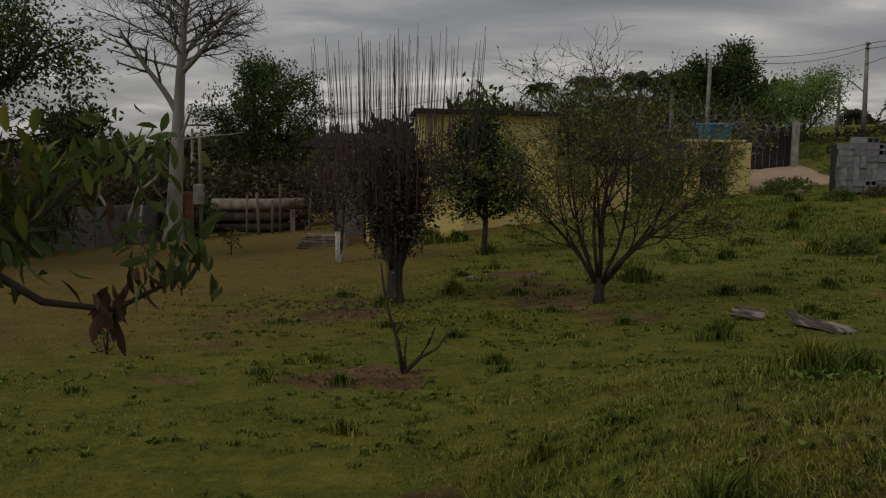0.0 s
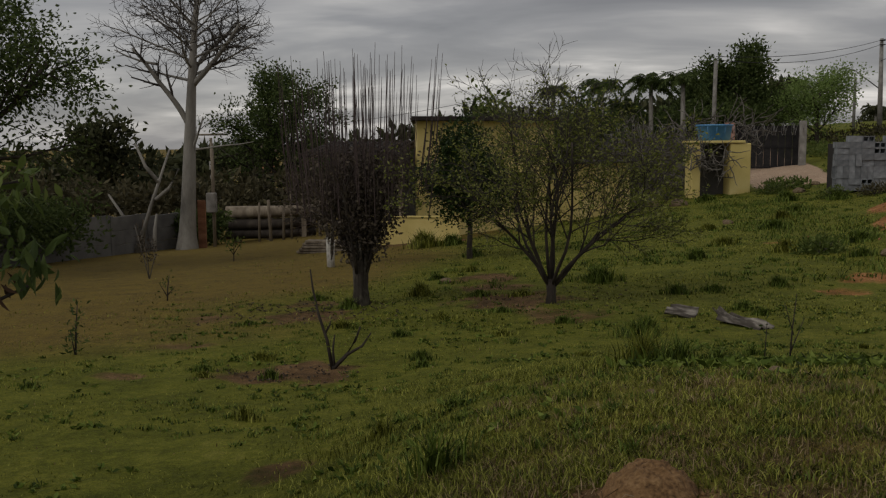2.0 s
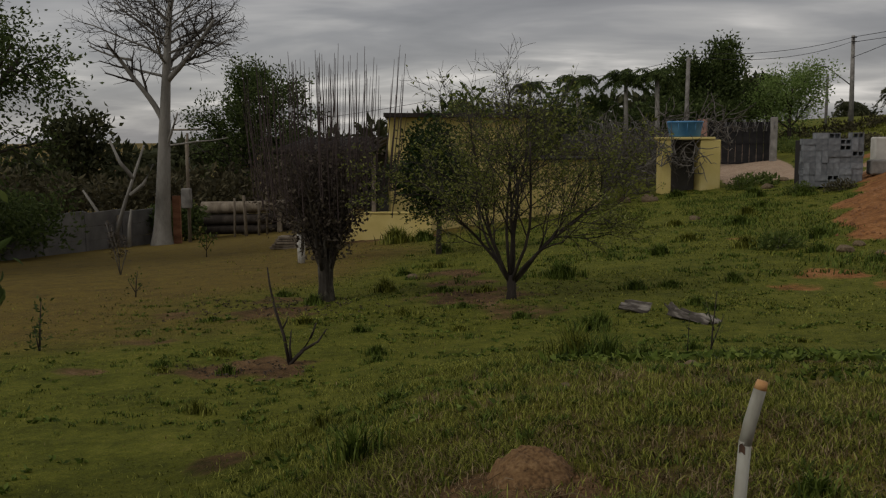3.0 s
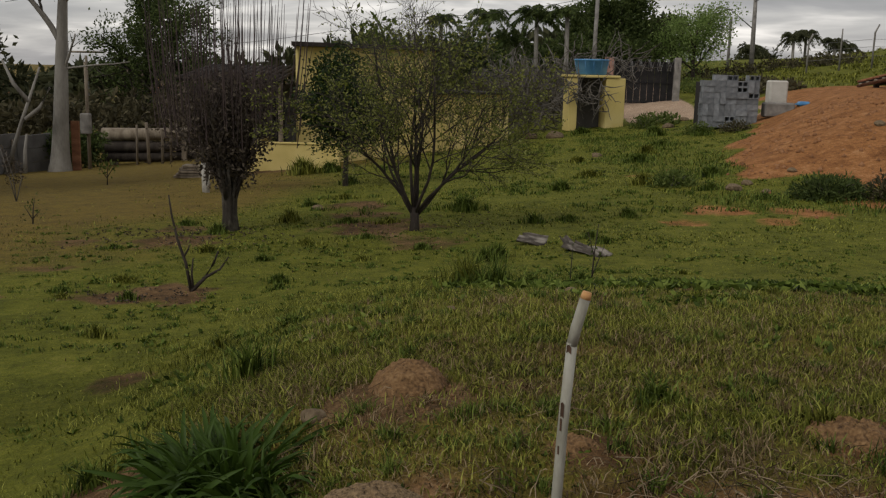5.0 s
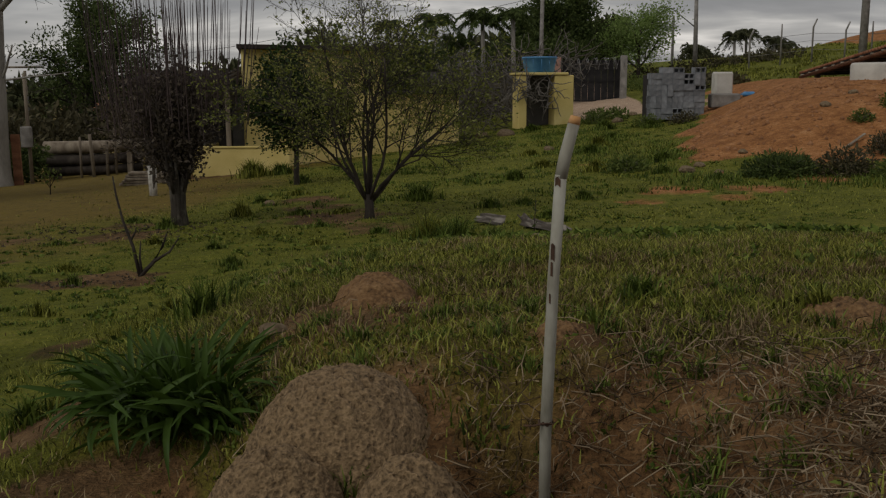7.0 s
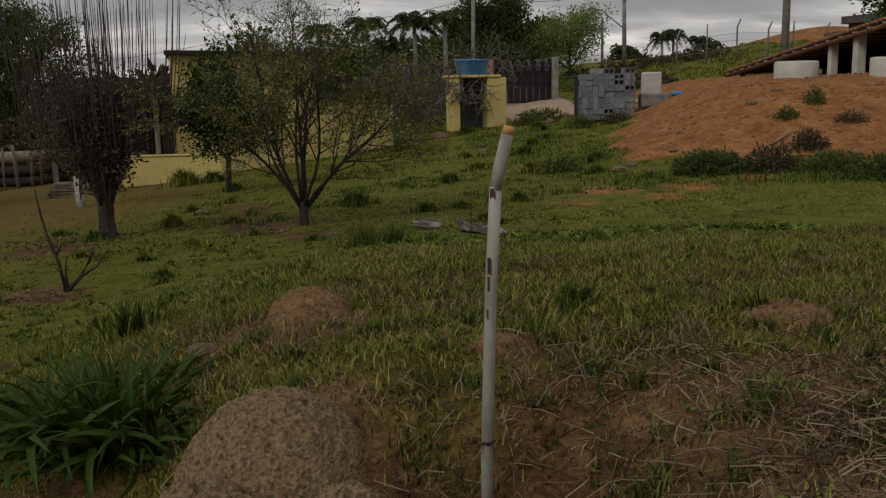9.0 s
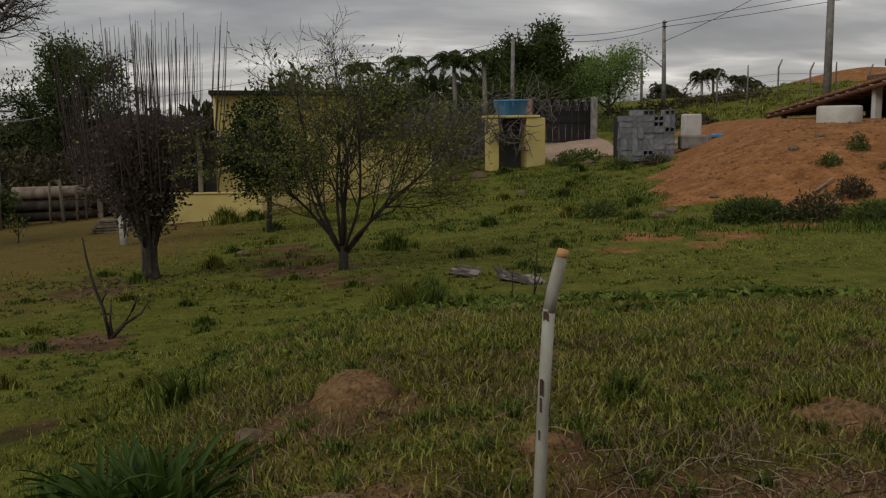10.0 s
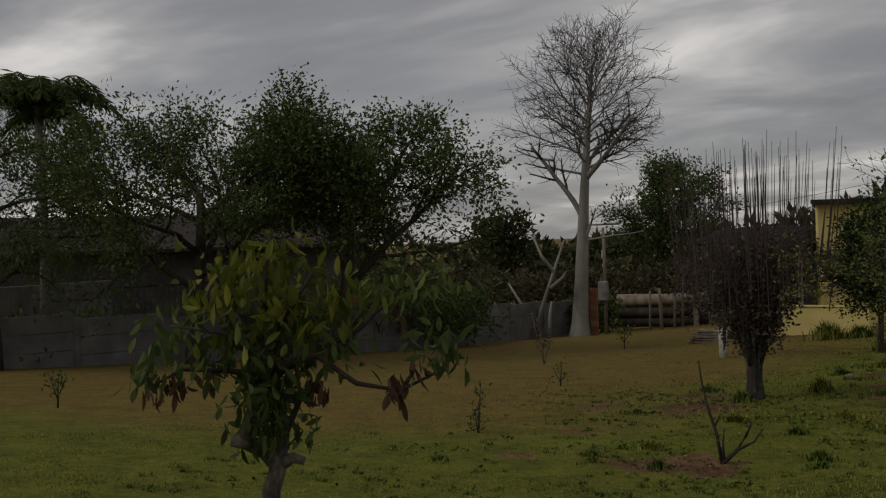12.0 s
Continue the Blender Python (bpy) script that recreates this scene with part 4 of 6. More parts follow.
def pole(name, x, y, z, h, r0, r1, material, label, category="pole", lean=0.0, sides=9):
    thing = tagged(tube_part(name, [(0, 0, -0.2), (lean * h * 0.5, 0, h * 0.5), (lean * h, 0, h)], [r0, (r0 + r1) / 2, r1], material, sides=sides), label, category)
    thing.matrix_basis = pose(x, y, z)
    return thing


pole("utility_pole", 6.62, 44.7, gz(6.6, 44.7), 5.2, 0.13, 0.11, CONCRETE, "slim square concrete pole behind the tank", lean=0.012, sides=4)

# gate, its posts and the razor wire
gate = tagged(empty("metal_gate", 7.75, 45.4, 1.1), "dark closed sheet-metal gate", "gate")
for k in range(9):
    box_part("sheet", k * 0.315, k * 0.315 + 0.3, 0, 0.03, 0.06, 2.0, DARK_METAL, gate, bevel=0)
for z in (0.1, 1.0, 1.95):
    box_part("rail", 0, 2.82, -0.04, -0.002, z, z + 0.05, DARK_METAL, gate, bevel=0)
gp = tagged(box_part("gate_post", 10.46, 10.74, 44.8, 45.1, 0.9, 3.3, CONCRETE, None, bevel=0.02), "grey concrete gate post", "post")
gp2 = tagged(box_part("gate_column", 7.25, 7.65, 45.0, 45.4, 0.8, 3.25, PINK_BRICK, None, bevel=0.02), "salmon rendered gate column", "post")
# This wall's shade is put into its dark colour.
fence_dark = tagged(box_part("dark_wall", 1.0, 7.2, 45.9, 46.05, 0.4, 2.6, DARK_WALL, None), "wall behind the tank, shade put into its dark colour", "wall", kind="structure")


def coil(name, p0, p1, r, turns, label):
    t = Tubes()
    p0, p1 = Vector(p0), Vector(p1)
    n = turns * 12
    pts = []
    for i in range(n + 1):
        f, a = i / n, 2 * math.pi * i / 12
        pts.append(p0.lerp(p1, f) + Vector((0.3 * r * math.sin(a * 0.5), r * math.cos(a), r * math.sin(a))))
    t.add(pts, [0.014] * len(pts), 3, cap=False)
    rng = random.Random(9)
    for p in pts[::2]:
        a = rng.uniform(0, 3.1)
        v = Vector((math.cos(a), 0.3, math.sin(a))) * 0.05
        t.add([p - v, p + v], [0.009, 0.004], 3, cap=False)
    return tagged(t.out(name, WIRE), label, "razor wire")


coil("razor_wire", (7.4, 45.2, 2.9), (10.6, 45.0, 2.95), 0.27, 15, "coiled razor wire above the gate")
coil("razor_wire", (1.6, 45.9, 2.8), (7.3, 45.5, 2.95), 0.27, 22, "coiled razor wire along the dark wall")


def tangle(name, x, y, z, rx, rz, count, material, label, seed, length=1.0):
    rng = random.Random(seed)
    t = Tubes()
    for _ in range(count):
        p = Vector((rng.uniform(-rx, rx), rng.uniform(-0.5, 0.5), rng.uniform(0, rz)))
        d = Vector((rng.gauss(0, 0.7), rng.gauss(0, 0.4), rng.gauss(0.3, 0.7))).normalized()
        pts = [p]
        for _ in range(5):
            d = (d + Vector((rng.gauss(0, 0.3), rng.gauss(0, 0.3), rng.gauss(-0.05, 0.3)))).normalized()
            pts.append(pts[-1] + d * length / 5)
        t.add(pts, [0.026, 0.024, 0.02, 0.017, 0.014, 0.008], 3, cap=False)
    ob = t.out(name, material)
    ob.matrix_basis = pose(x, y, z)
    return tagged(ob, label, "dry vines", kind="stuff")


tangle("dry_vines", 3.3, 36.6, 0.5, 1.5, 2.2, 260, TWIG_GREY, "tangle of bare dry vines beside the tank stand", 3, 1.2)
tangle("dry_vines", 5.1, 35.1, 1.2, 0.75, 1.0, 70, TWIG_GREY, "bare dry vines hanging over the stand opening", 4, 0.8)
tangle("dry_vines", 6.3, 38.6, 2.0, 1.4, 1.4, 90, TWIG_GREY, "bare dry vines behind the water tank", 6, 1.1)

# ---- stack of hollow concrete blocks ----
bm = bmesh.new()
for y0, y1 in ((0, 0.03), (0.16, 0.19)):
    box(bm, 0, 0.39, y0, y1, 0, 0.19)
for x0, x1 in ((0, 0.03), (0.18, 0.21), (0.36, 0.39)):
    box(bm, x0, x1, 0.031, 0.159, 0, 0.19)
block_me = bpy.data.meshes.new("block_piece")
bm.to_mesh(block_me)
bm.free()
block_me.materials.append(BLOCK)
stack = tagged(empty("block_stack", 8.7, 32.3, gz(9.7, 32.4) + 0.02, 4), "uneven stack of grey hollow concrete blocks", "block stack")
srng = random.Random(8)
# Added dark box: shade between the blocks, put into its colour.
hole = tagged(box_part("dark_gap_filler", 0.1, 1.75, 0.45, 1.2, 0, 1.5, DARK_VOID, stack), "")
for i in range(5):
    j = 0.0
    while j < 1.62 - (0.16 if i in (0, 3) else 0.0):
        stand = srng.random() < 0.3 and j < 1.3
        face = srng.random() < 0.35
        for depth in (0, 1):
            for half in ((0, 1) if stand else (0,)):
                ob = new("block", block_me)
                ob.parent = stack
                jig, back, slant = srng.gauss(0, 0.006), srng.gauss(0, 0.02), srng.gauss(0, 1.2)
                if stand:
                    ob.matrix_basis = pose(i * 0.378 + half * 0.193 + 0.19 + jig, depth * 0.2 + back, j, 0, -90, slant)
                elif face:
                    ob.matrix_basis = pose(i * 0.378 + jig, depth * 0.2 + 0.19 + back, j, 90, 0, slant)
                else:
                    ob.matrix_basis = pose(i * 0.378 + jig, depth * 0.2 + back, j, 0, 0, slant)
        j += 0.392 if stand else 0.193
box_cream = tagged(box_part("cream_box", 11.32, 11.95, 33.6, 34.1, gz(11.8, 33.9) - 0.05, 2.4, CONCRETE_PALE, None, bevel=0.05), "cream plastic crate beside the block stack", "box")
tagged(box_part("low_cement_trough", 10.9, 11.9, 32.6, 33.1, gz(11.4, 32.9) - 0.1, 1.66, CONCRETE, None, bevel=0.05), "low cement trough at the bank edge", "trough")
tagged(box_part("blue_drum", 12.0, 12.5, 32.6, 33.1, gz(12.3, 32.9) - 0.1, 1.72, TANK_BLUE, None, bevel=0.12), "blue plastic drum lying by the trough", "drum")


# ---- open shed on the earth platform ----
shed = tagged(empty("open_shed", 0, 0, 0), "open shed with long tiled roof and concrete posts", "shed")
S0, S1 = Vector((17.4, 41.0, 0)), Vector((15.2, 21.5, 0))
sd = (S1 - S0).normalized()
sn = Vector((-sd.y, sd.x, 0))


def shed_roof_z(f):
    return 2.34 + 1.62 * f


run = (S1 - S0).length
bm = bmesh.new()
lo = [S0 + sn * -0.0, S1, S1 + sn * 7, S0 + sn * 7]
for dz in (0.0, 0.07):
    for p, f, up in ((lo[0], 0, 0), (lo[1], 1, 0), (lo[2], 1, 0.2), (lo[3], 0, 0.2)):
        bm.verts.new((p.x, p.y, shed_roof_z(f) + up + dz))
bm.verts.ensure_lookup_table()
for q in ((0, 3, 2, 1), (4, 5, 6, 7), (0, 1, 5, 4), (1, 2, 6, 5), (2, 3, 7, 6), (3, 0, 4, 7)):
    bm.faces.new([bm.verts[i] for i in q])
# Slab is dark, not clay: the shade below it is put into the colour.
sroof = part("roof", bm, ROOF_DARK, shed, "clay tiled roof, underside shade put into its dark slab")
for k in range(72):
    f = (k + 0.5) / 72
    a = S0.lerp(S1, f)
    z = shed_roof_z(f) + 0.075
    p0, p1 = a - sn * 0.08, a + sn * 6.9
    tube_part("roof_tile", [(p0.x, p0.y, z), (p1.x, p1.y, z + 0.2)], [0.05, 0.05], ROOF_CLAY, sroof, sides=6)
tube_part("eave_beam", [(S0.x, S0.y, shed_roof_z(0) - 0.1), (S1.x, S1.y, shed_roof_z(1) - 0.1)], [0.09, 0.09], TIMBER_RED, shed, "reddish timber eave beam", sides=4)
for k in range(20):
    f = (k + 0.5) / 20
    a = S0.lerp(S1, f)
    tube_part("rafter", [(a.x - sn.x * 0.12, a.y - sn.y * 0.12, shed_roof_z(f) - 0.06), (a.x + sn.x * 3, a.y + sn.y * 3, shed_roof_z(f) + 0.03)], [0.045, 0.045], TIMBER, shed, sides=4)
for f, w in ((0.08, 0.09), (0.33, 0.1), (0.56, 0.12), (0.66, 0.14), (0.84, 0.16), (0.97, 0.16)):
    a = S0.lerp(S1, f) + sn * 0.25
    box_part("post", a.x - w, a.x + w, a.y - w, a.y + w, gz(a.x, a.y) - 0.1, shed_roof_z(f) - 0.02, CONCRETE_PALE if f > 0.5 else CONCRETE, shed)
# The shade under the roof is put into this wall's dark brown.
bw = box_part("back_wall", 0, run, 0, 0.15, 1.9, 4.0, SHADE_WALL, shed)
bp0 = S0 + sn * 4.2
bw.matrix_basis = pose(bp0.x, bp0.y, 0, 0, 0, math.degrees(math.atan2(sd.y, sd.x)))
for k, (x, y) in enumerate(((13.05, 25.75), (14.6, 23.6))):
    bm = bmesh.new()
    prof = [(0.58, -0.1), (0.585, 0.36), (0.56, 0.42), (0.5, 0.43), (0.48, 0.4), (0.48, -0.05)]
    rings = [[bm.verts.new((r * math.cos(2 * math.pi * k / 26), r * math.sin(2 * math.pi * k / 26), z)) for k in range(26)] for r, z in prof]
    for a, b in zip(rings, rings[1:]):
        for k2 in range(26):
            bm.faces.new((a[k2], a[(k2 + 1) % 26], b[(k2 + 1) % 26], b[k2]))
    bm.faces.new(rings[-1])
    ring = tagged(part("concrete_ring", bm, CONCRETE_PALE, None, "", True), "pale round concrete ring standing before the shed", "planter", group="concrete rings")
    ring.matrix_basis = pose(x, y, gz(x, y) + 0.02)
hut = tagged(empty("hill_house", 27.5, 44.0, 3.2, 10), "small house with grey and clay roofs above the shed", "house")
box_part("wall", 0, 4.2, 0, 4, -1.5, 1.6, SHADE_WALL, hut)
box_part("roof", -0.3, 2.0, -0.4, 4.2, 1.61, 2.0, DARK_WALL, hut)
box_part("roof", 2.01, 7, -0.4, 4.2, 1.0, 1.7, ROOF_CLAY, hut)

# ---- poles, lamp and cables ----
lamp = tagged(empty("street_lamp", 18.42, 60.0, gz(18.5, 60)), "grey utility pole with a curved street lamp arm", "street lamp")
LZ = 8.4 - gz(18.5, 60)
tube_part("pole", [(0.1, 0, -0.3), (0.05, 0, LZ / 2), (0, 0, LZ)], [0.16, 0.13, 0.1], CONCRETE, lamp)
tube_part("lamp_arm", [(0, 0, LZ - 2.95), (-0.9, 0, LZ - 2.25), (-1.5, 0, LZ - 1.8), (-2.0, 0, LZ - 1.72)], [0.035, 0.032, 0.03, 0.03], WIRE, lamp)
box_part("lamp_head", -2.35, -1.9, -0.08, 0.08, LZ - 1.78, LZ - 1.68, CONCRETE, lamp)
for z in (0.1, 0.35):
    box_part("insulator", -0.16, 0.16, -0.2, -0.13, LZ - z - 0.06, LZ - z, DARK_METAL, lamp)
pole("utility_pole", 24.4, 50.0, gz(24.4, 50), 9.5, 0.22, 0.17, CONCRETE, "round concrete utility pole on the hill")
pole("utility_pole", -17.9, 46.5, gz(-17.9, 46.5), 3.9, 0.13, 0.11, CONCRETE, "concrete pole beyond the fence", sides=4)
pole("utility_pole", -1.9, 47.0, gz(-2, 47), 4.6, 0.14, 0.13, CONCRETE, "concrete pole behind the house", sides=4)
pole("utility_pole", 17.6, 62.0, gz(17.6, 62), 3.5, 0.1, 0.08, CONCRETE, "slim pole beside the lamp")
xarm = tagged(tube_part("pole_crossarm", [(-19.4, 48.2, 2.95), (-17.6, 48.2, 2.95)], [0.05, 0.05], TIMBER, sides=4), "timber crossarm on a distant pole", "crossarm")
pole("utility_pole", -18.6, 48.3, gz(-18.6, 48), 5.2, 0.08, 0.07, TIMBER, "distant slim pole with a crossarm")


def cable(p0, p1, sag, r=0.022):
    p0, p1 = Vector(p0), Vector(p1)
    pts = [p0.lerp(p1, k / 24) - Vector((0, 0, sag * 4 * (k / 24) * (1 - k / 24))) for k in range(25)]
    return tagged(tube_part("overhead_cable", pts, [r] * 25, BLACK_CABLE, sides=4), "thin black overhead cable", "cable", group="overhead cables")


LT = Vector((18.4, 59.9, 8.3))
cable(LT, (6.68, 44.7, 6.2), 0.35, 0.014)
cable(LT - Vector((0, 0, 0.25)), (6.68, 44.7, 6.05), 0.5, 0.014)
cable(LT, (60, 40, 16.0), 0.6, 0.018)
cable(LT - Vector((0, 0, 0.3)), (60, 40, 15.0), 0.7, 0.018)
cable(LT - Vector((0, 0, 1.2)), (24.4, 50.0, 10.9), 0.3)
cable((6.68, 44.7, 6.0), (-1.9, 47, 5.0), 0.25, 0.011)
cable((-1.9, 47, 5.0), (-18.6, 48.3, 3.0), 0.4, 0.011)

# bent fence posts on the hill
for k, (x, y, h) in enumerate(((19.8, 54, 2.2), (21.6, 54, 2.3), (23.4, 54, 2.4), (24.6, 52.5, 2.2), (25.6, 51.5, 2.2), (26.8, 50.2, 2.1))):
    fp = tagged(tube_part("fence_post", [(0, 0, -0.2), (0, 0, h - 0.45), (0.2 * (k % 3 != 1), 0, h)], [0.06, 0.055, 0.045], CONCRETE, sides=4), "slim concrete fence post on the hill", "fence post", group="hill fence posts")
    fp.matrix_basis = pose(x, y, gz(x, y))
for z in (0.7, 1.2, 1.6):
    tagged(tube_part("fence_wire", [(19.8, 54, gz(19.8, 54) + z), (23.4, 54, gz(23.4, 54) + z), (26.8, 50.2, gz(26.8, 50.2) + z)], [0.012] * 3, WIRE, sides=3), "thin fence wire between posts", "fence wire")

# fence by the bare tree, stacked logs, dead limbs
for k, (x, y, h, r, ln) in enumerate(((-13.1, 34.6, 3.9, 0.07, 0.0), (-11.9, 36.2, 1.55, 0.05, 0.02), (-11.35, 36.0, 1.6, 0.07, -0.05), (-10.85, 36.0, 1.3, 0.06, 0.03), (-10.7, 36.6, 1.9, 0.05, 0.0),
                                      (-9.55, 36.6, 1.45, 0.06, 0.03), (-8.4, 37, 1.3, 0.05, -0.03), (-15.2, 33.0, 1.2, 0.05, 0.02), (-16.0, 29.0, 1.1, 0.05, 0.0))):
    t = pole("wood_fence_post", x, y, gz(x, y), h, r, r * 0.85, TIMBER, "weathered grey wooden fence post", "fence post", ln, 7)
    t["group"] = "wooden fence posts"
for z0, rr, mat_ in ((1.05, 0.25, TIMBER), (0.55, 0.23, BARK_DARK), (0.15, 0.2, BARK_DARK)):
    zb = gz(-11, 37.4)
    lg = tagged(tube_part("stacked_log", [(-13.6, 37.2, zb + z0), (-11.5, 37.4, zb + z0 + 0.02), (-10.0, 37.6, zb + z0 + 0.12)], [rr, rr * 0.97, rr * 0.8], mat_, sides=12), "long grey log lying in the stack behind the posts", "log", group="stacked logs")
for x in (-13.3, -11.9, -10.4):
    tagged(box_part("log_support", x - 0.1, x + 0.1, 37.3, 37.75, gz(x, 37.5) - 0.1, gz(x, 37.5) + 0.85, TIMBER, None), "rough timber prop under the logs", "prop", group="log props")
dl = tagged(empty("dead_leaning_limbs", -15.3, 32.4, gz(-15.3, 32.4) - 0.1), "pale dead limbs leaning beside the bare tree", "dead branches")
for p in ([(0.1, 0, 0), (0.6, 0.3, 1.8), (1.3, 0.5, 3.8)], [(0.9, 0.4, 2.6), (0.45, 0.3, 3.2), (0.1, 0.3, 4.0)], [(0.0, 0.2, 0), (-0.35, 0.2, 1.3), (-0.9, 0.1, 2.2)], [(0.7, 0.2, 0), (0.75, 0.2, 0.9), (0.8, 0.3, 1.5)],
          [(0.8, 0.3, 2.0), (1.3, 0.3, 2.4), (1.7, 0.3, 3.1)]):
    tube_part("limb", p, [0.085, 0.065, 0.035], BARK_GREY, dl, sides=7)
tagged(box_part("rusty_board", -13.4, -13.1, 33.75, 33.85, gz(-12.8, 33.7) - 0.1, gz(-12.8, 33.7) + 1.75, TIMBER_RED, None), "tall rust-red board standing by the bare tree", "board")
tagged(box_part("meter_box", -13.28, -12.92, 34.3, 34.53, gz(-13.1, 34.5) + 1.3, gz(-13.1, 34.5) + 2.05, CONCRETE, None, bevel=0.03), "grey box on a fence post", "meter box")
wp = tagged(empty("lumber_pile", -6.5, 26.2, gz(-6.5, 26.2)), "low pile of weathered boards beside the porch", "lumber")
for k in range(5):
    b = box_part("board", -0.75 + 0.06 * k, 0.7 - 0.05 * k, -0.35, 0.25 - 0.05 * k, k * 0.075 - 0.02, k * 0.075 + 0.045, TIMBER, wp)
    b.rotation_euler = (0, 0, 0.09 * ((k * 7) % 3 - 1))


# ---- low dark buildings behind the left wall ----
def low_house(x, y, turn, w, d, h, roof_mat, label, name="farm_building", wall=DARK_WALL):
    t = tagged(empty(name, x, y, gz(x, y) - 0.3, turn), label, "building")
    wall_run("wall", t, 0, w, 0, h, wall, openings=((w * 0.2, w * 0.2 + 0.9, 0.9, 2.0), (w * 0.6, w * 0.6 + 1.2, 0.9, 2.0)))
    box_part("back_wall", 0, w, d - 0.2, d, 0, h, wall, t)
    for x0 in (0, w - 0.2):
        box_part("end_wall", x0, x0 + 0.2, 0.19, d - 0.21, 0, h, wall, t)
    bm = bmesh.new()
    for xx in (-0.5, w + 0.5):
        for yy, zz in ((-0.7, h - 0.15), (d / 2, h + d * 0.2), (d + 0.7, h - 0.15)):
            bm.verts.new((xx, yy, zz))
            bm.verts.new((xx, yy, zz + 0.12))
    bm.verts.ensure_lookup_table()
    for a, b in ((0, 2), (2, 4)):
        v = bm.verts
        bm.faces.new([v[i] for i in (a + 1, b + 1, b + 7, a + 7)])
        bm.faces.new([v[i] for i in (a, a + 6, b + 6, b)])
        bm.faces.new([v[i] for i in (a, b, b + 1, a + 1)])
        bm.faces.new([v[i] for i in (a + 6, a + 7, b + 7, b + 6)])
    for a in (0, 4):
        bm.faces.new([bm.verts[i] for i in (a, a + 1, a + 7, a + 6)])
    part("roof", bm, roof_mat, t)
    for x0 in (w * 0.2, w * 0.6):
        # Dark panels stand in for the unlit rooms behind the openings.
        box_part("window", x0, x0 + (0.9 if x0 < w * 0.4 else 1.2), 0.08, 0.1, 0.9, 2.0, DARK_VOID, t)
    return t


low_house(-30.0, 18.5, 62, 15, 6, 3.6, ROOF_DARK, "long dark farm building with a low tiled roof behind the wall")
low_house(-36.0, 33.0, 40, 7, 6, 2.8, ROOF_PALE, "building behind the trees, gleam put into its pale sheet roof")
for x, y, w in ((-37.0, 76.0, 3.0), (-28.0, 80.0, 2.0)):
    low_house(x, y, 10, w, 3, 2.8, ROOF_CLAY, "distant small house with clay tile roof", "distant_house", GREY_RENDER).location.z += 1.1
tagged(box_part("railing_wall", -26.3, -26.1, 8, 22, gz(-26, 15) - 0.2, gz(-26, 15) + 1.9, GREY_RENDER, None), "grey wall of the yard behind the boundary", "wall", kind="structure")


rail = tagged(empty("yard_railing", -22.8, 19.2, gz(-22.8, 19.2), 76), "dark iron railing in the yard behind the wall", "railing")
for k in range(26):
    tube_part("bar", [(k * 0.2, 0, 0.6), (k * 0.2, 0, 2.15)], [0.014, 0.014], DARK_METAL, rail, sides=4)
for z in (0.75, 2.1):
    box_part("rail", -0.05, 5.05, -0.025, 0.025, z, z + 0.05, DARK_METAL, rail, bevel=0)
box_part("plinth", -0.1, 5.1, -0.08, 0.08, -0.3, 0.62, GREY_RENDER, rail)


# ---- large-leaved young tree on the lawn ----
lo_x, lo_y = -2.95, 4.45
lo_z = gz(lo_x, lo_y)
loq = tagged(empty("young_broadleaf_tree", lo_x, lo_y, lo_z - 0.05, 31.6), "young tree with drooping yellow-green and dead brown leaves", "tree")


def lz(z):
    return z - lo_z + 0.05


trunk = Tubes()
trunk.add([(0, 0, 0), (0.02, 0, lz(1.15)), (0.06, 0.02, lz(1.27)), (0.0, 0.0, lz(1.36)), (-0.1, -0.03, lz(1.42)), (-0.17, -0.05, lz(1.43))], [0.055, 0.05, 0.05, 0.045, 0.04, 0.03], 8)
trunk.add([(0.05, 0.02, lz(1.25)), (0.08, 0.06, lz(1.45)), (0.06, 0.05, lz(1.65)), (0.03, 0, lz(1.85)), (0.05, 0, lz(2.1))], [0.045, 0.04, 0.035, 0.03, 0.02], 8)
trunk.add([(-0.1, -0.03, lz(1.43)), (-0.04, 0.0, lz(1.6)), (0.0, 0.02, lz(1.8))], [0.04, 0.045, 0.035], 8)
trunk.add([(0.06, 0.02, lz(1.28)), (0.14, 0.0, lz(1.32)), (0.2, 0, lz(1.3))], [0.04, 0.03, 0.022], 7)
trunk.out("trunk", BARK_LICHEN, loq, "twisted lichen-spotted trunk")
BOUGHS = (((0.05, 0, 1.75), (0.25, 0.05, 1.85), (0.5, 0.08, 1.97), (0.75, 0.1, 2.2)), ((0.05, 0, 1.78), (0.3, -0.1, 1.86), (0.5, -0.15, 1.72), (0.72, -0.16, 1.68), (0.95, -0.14, 1.78)),
         ((0.02, 0, 1.75), (-0.2, 0.05, 1.78), (-0.42, 0.0, 1.8), (-0.58, -0.05, 1.72)), ((0.03, 0, 1.9), (-0.15, 0.1, 2.1), (-0.28, 0.12, 2.3)), ((0.04, 0, 2.0), (0.05, -0.05, 2.3), (0.08, -0.05, 2.52)),
         ((0.04, 0, 1.95), (0.2, -0.1, 2.15), (0.3, -0.1, 2.3)), ((0.45, 0.08, 1.95), (0.6, 0.2, 2.15), (0.92, 0.25, 2.22)), ((0.02, 0, 1.8), (-0.15, -0.2, 2.0), (-0.4, -0.25, 2.05)),
         ((0.1, 0.05, 1.45), (0.17, 0.1, 1.6), (0.24, 0.1, 1.72)), ((0.04, 0, 1.85), (0.1, 0.25, 2.05), (0.2, 0.4, 2.2)))
for limb in BOUGHS:
    tube_part("limb", [(x, y, lz(z)) for x, y, z in limb], list(np.linspace(0.022, 0.007, len(limb))), BARK_DARK, loq, sides=6)
lrng = np.random.default_rng(12)


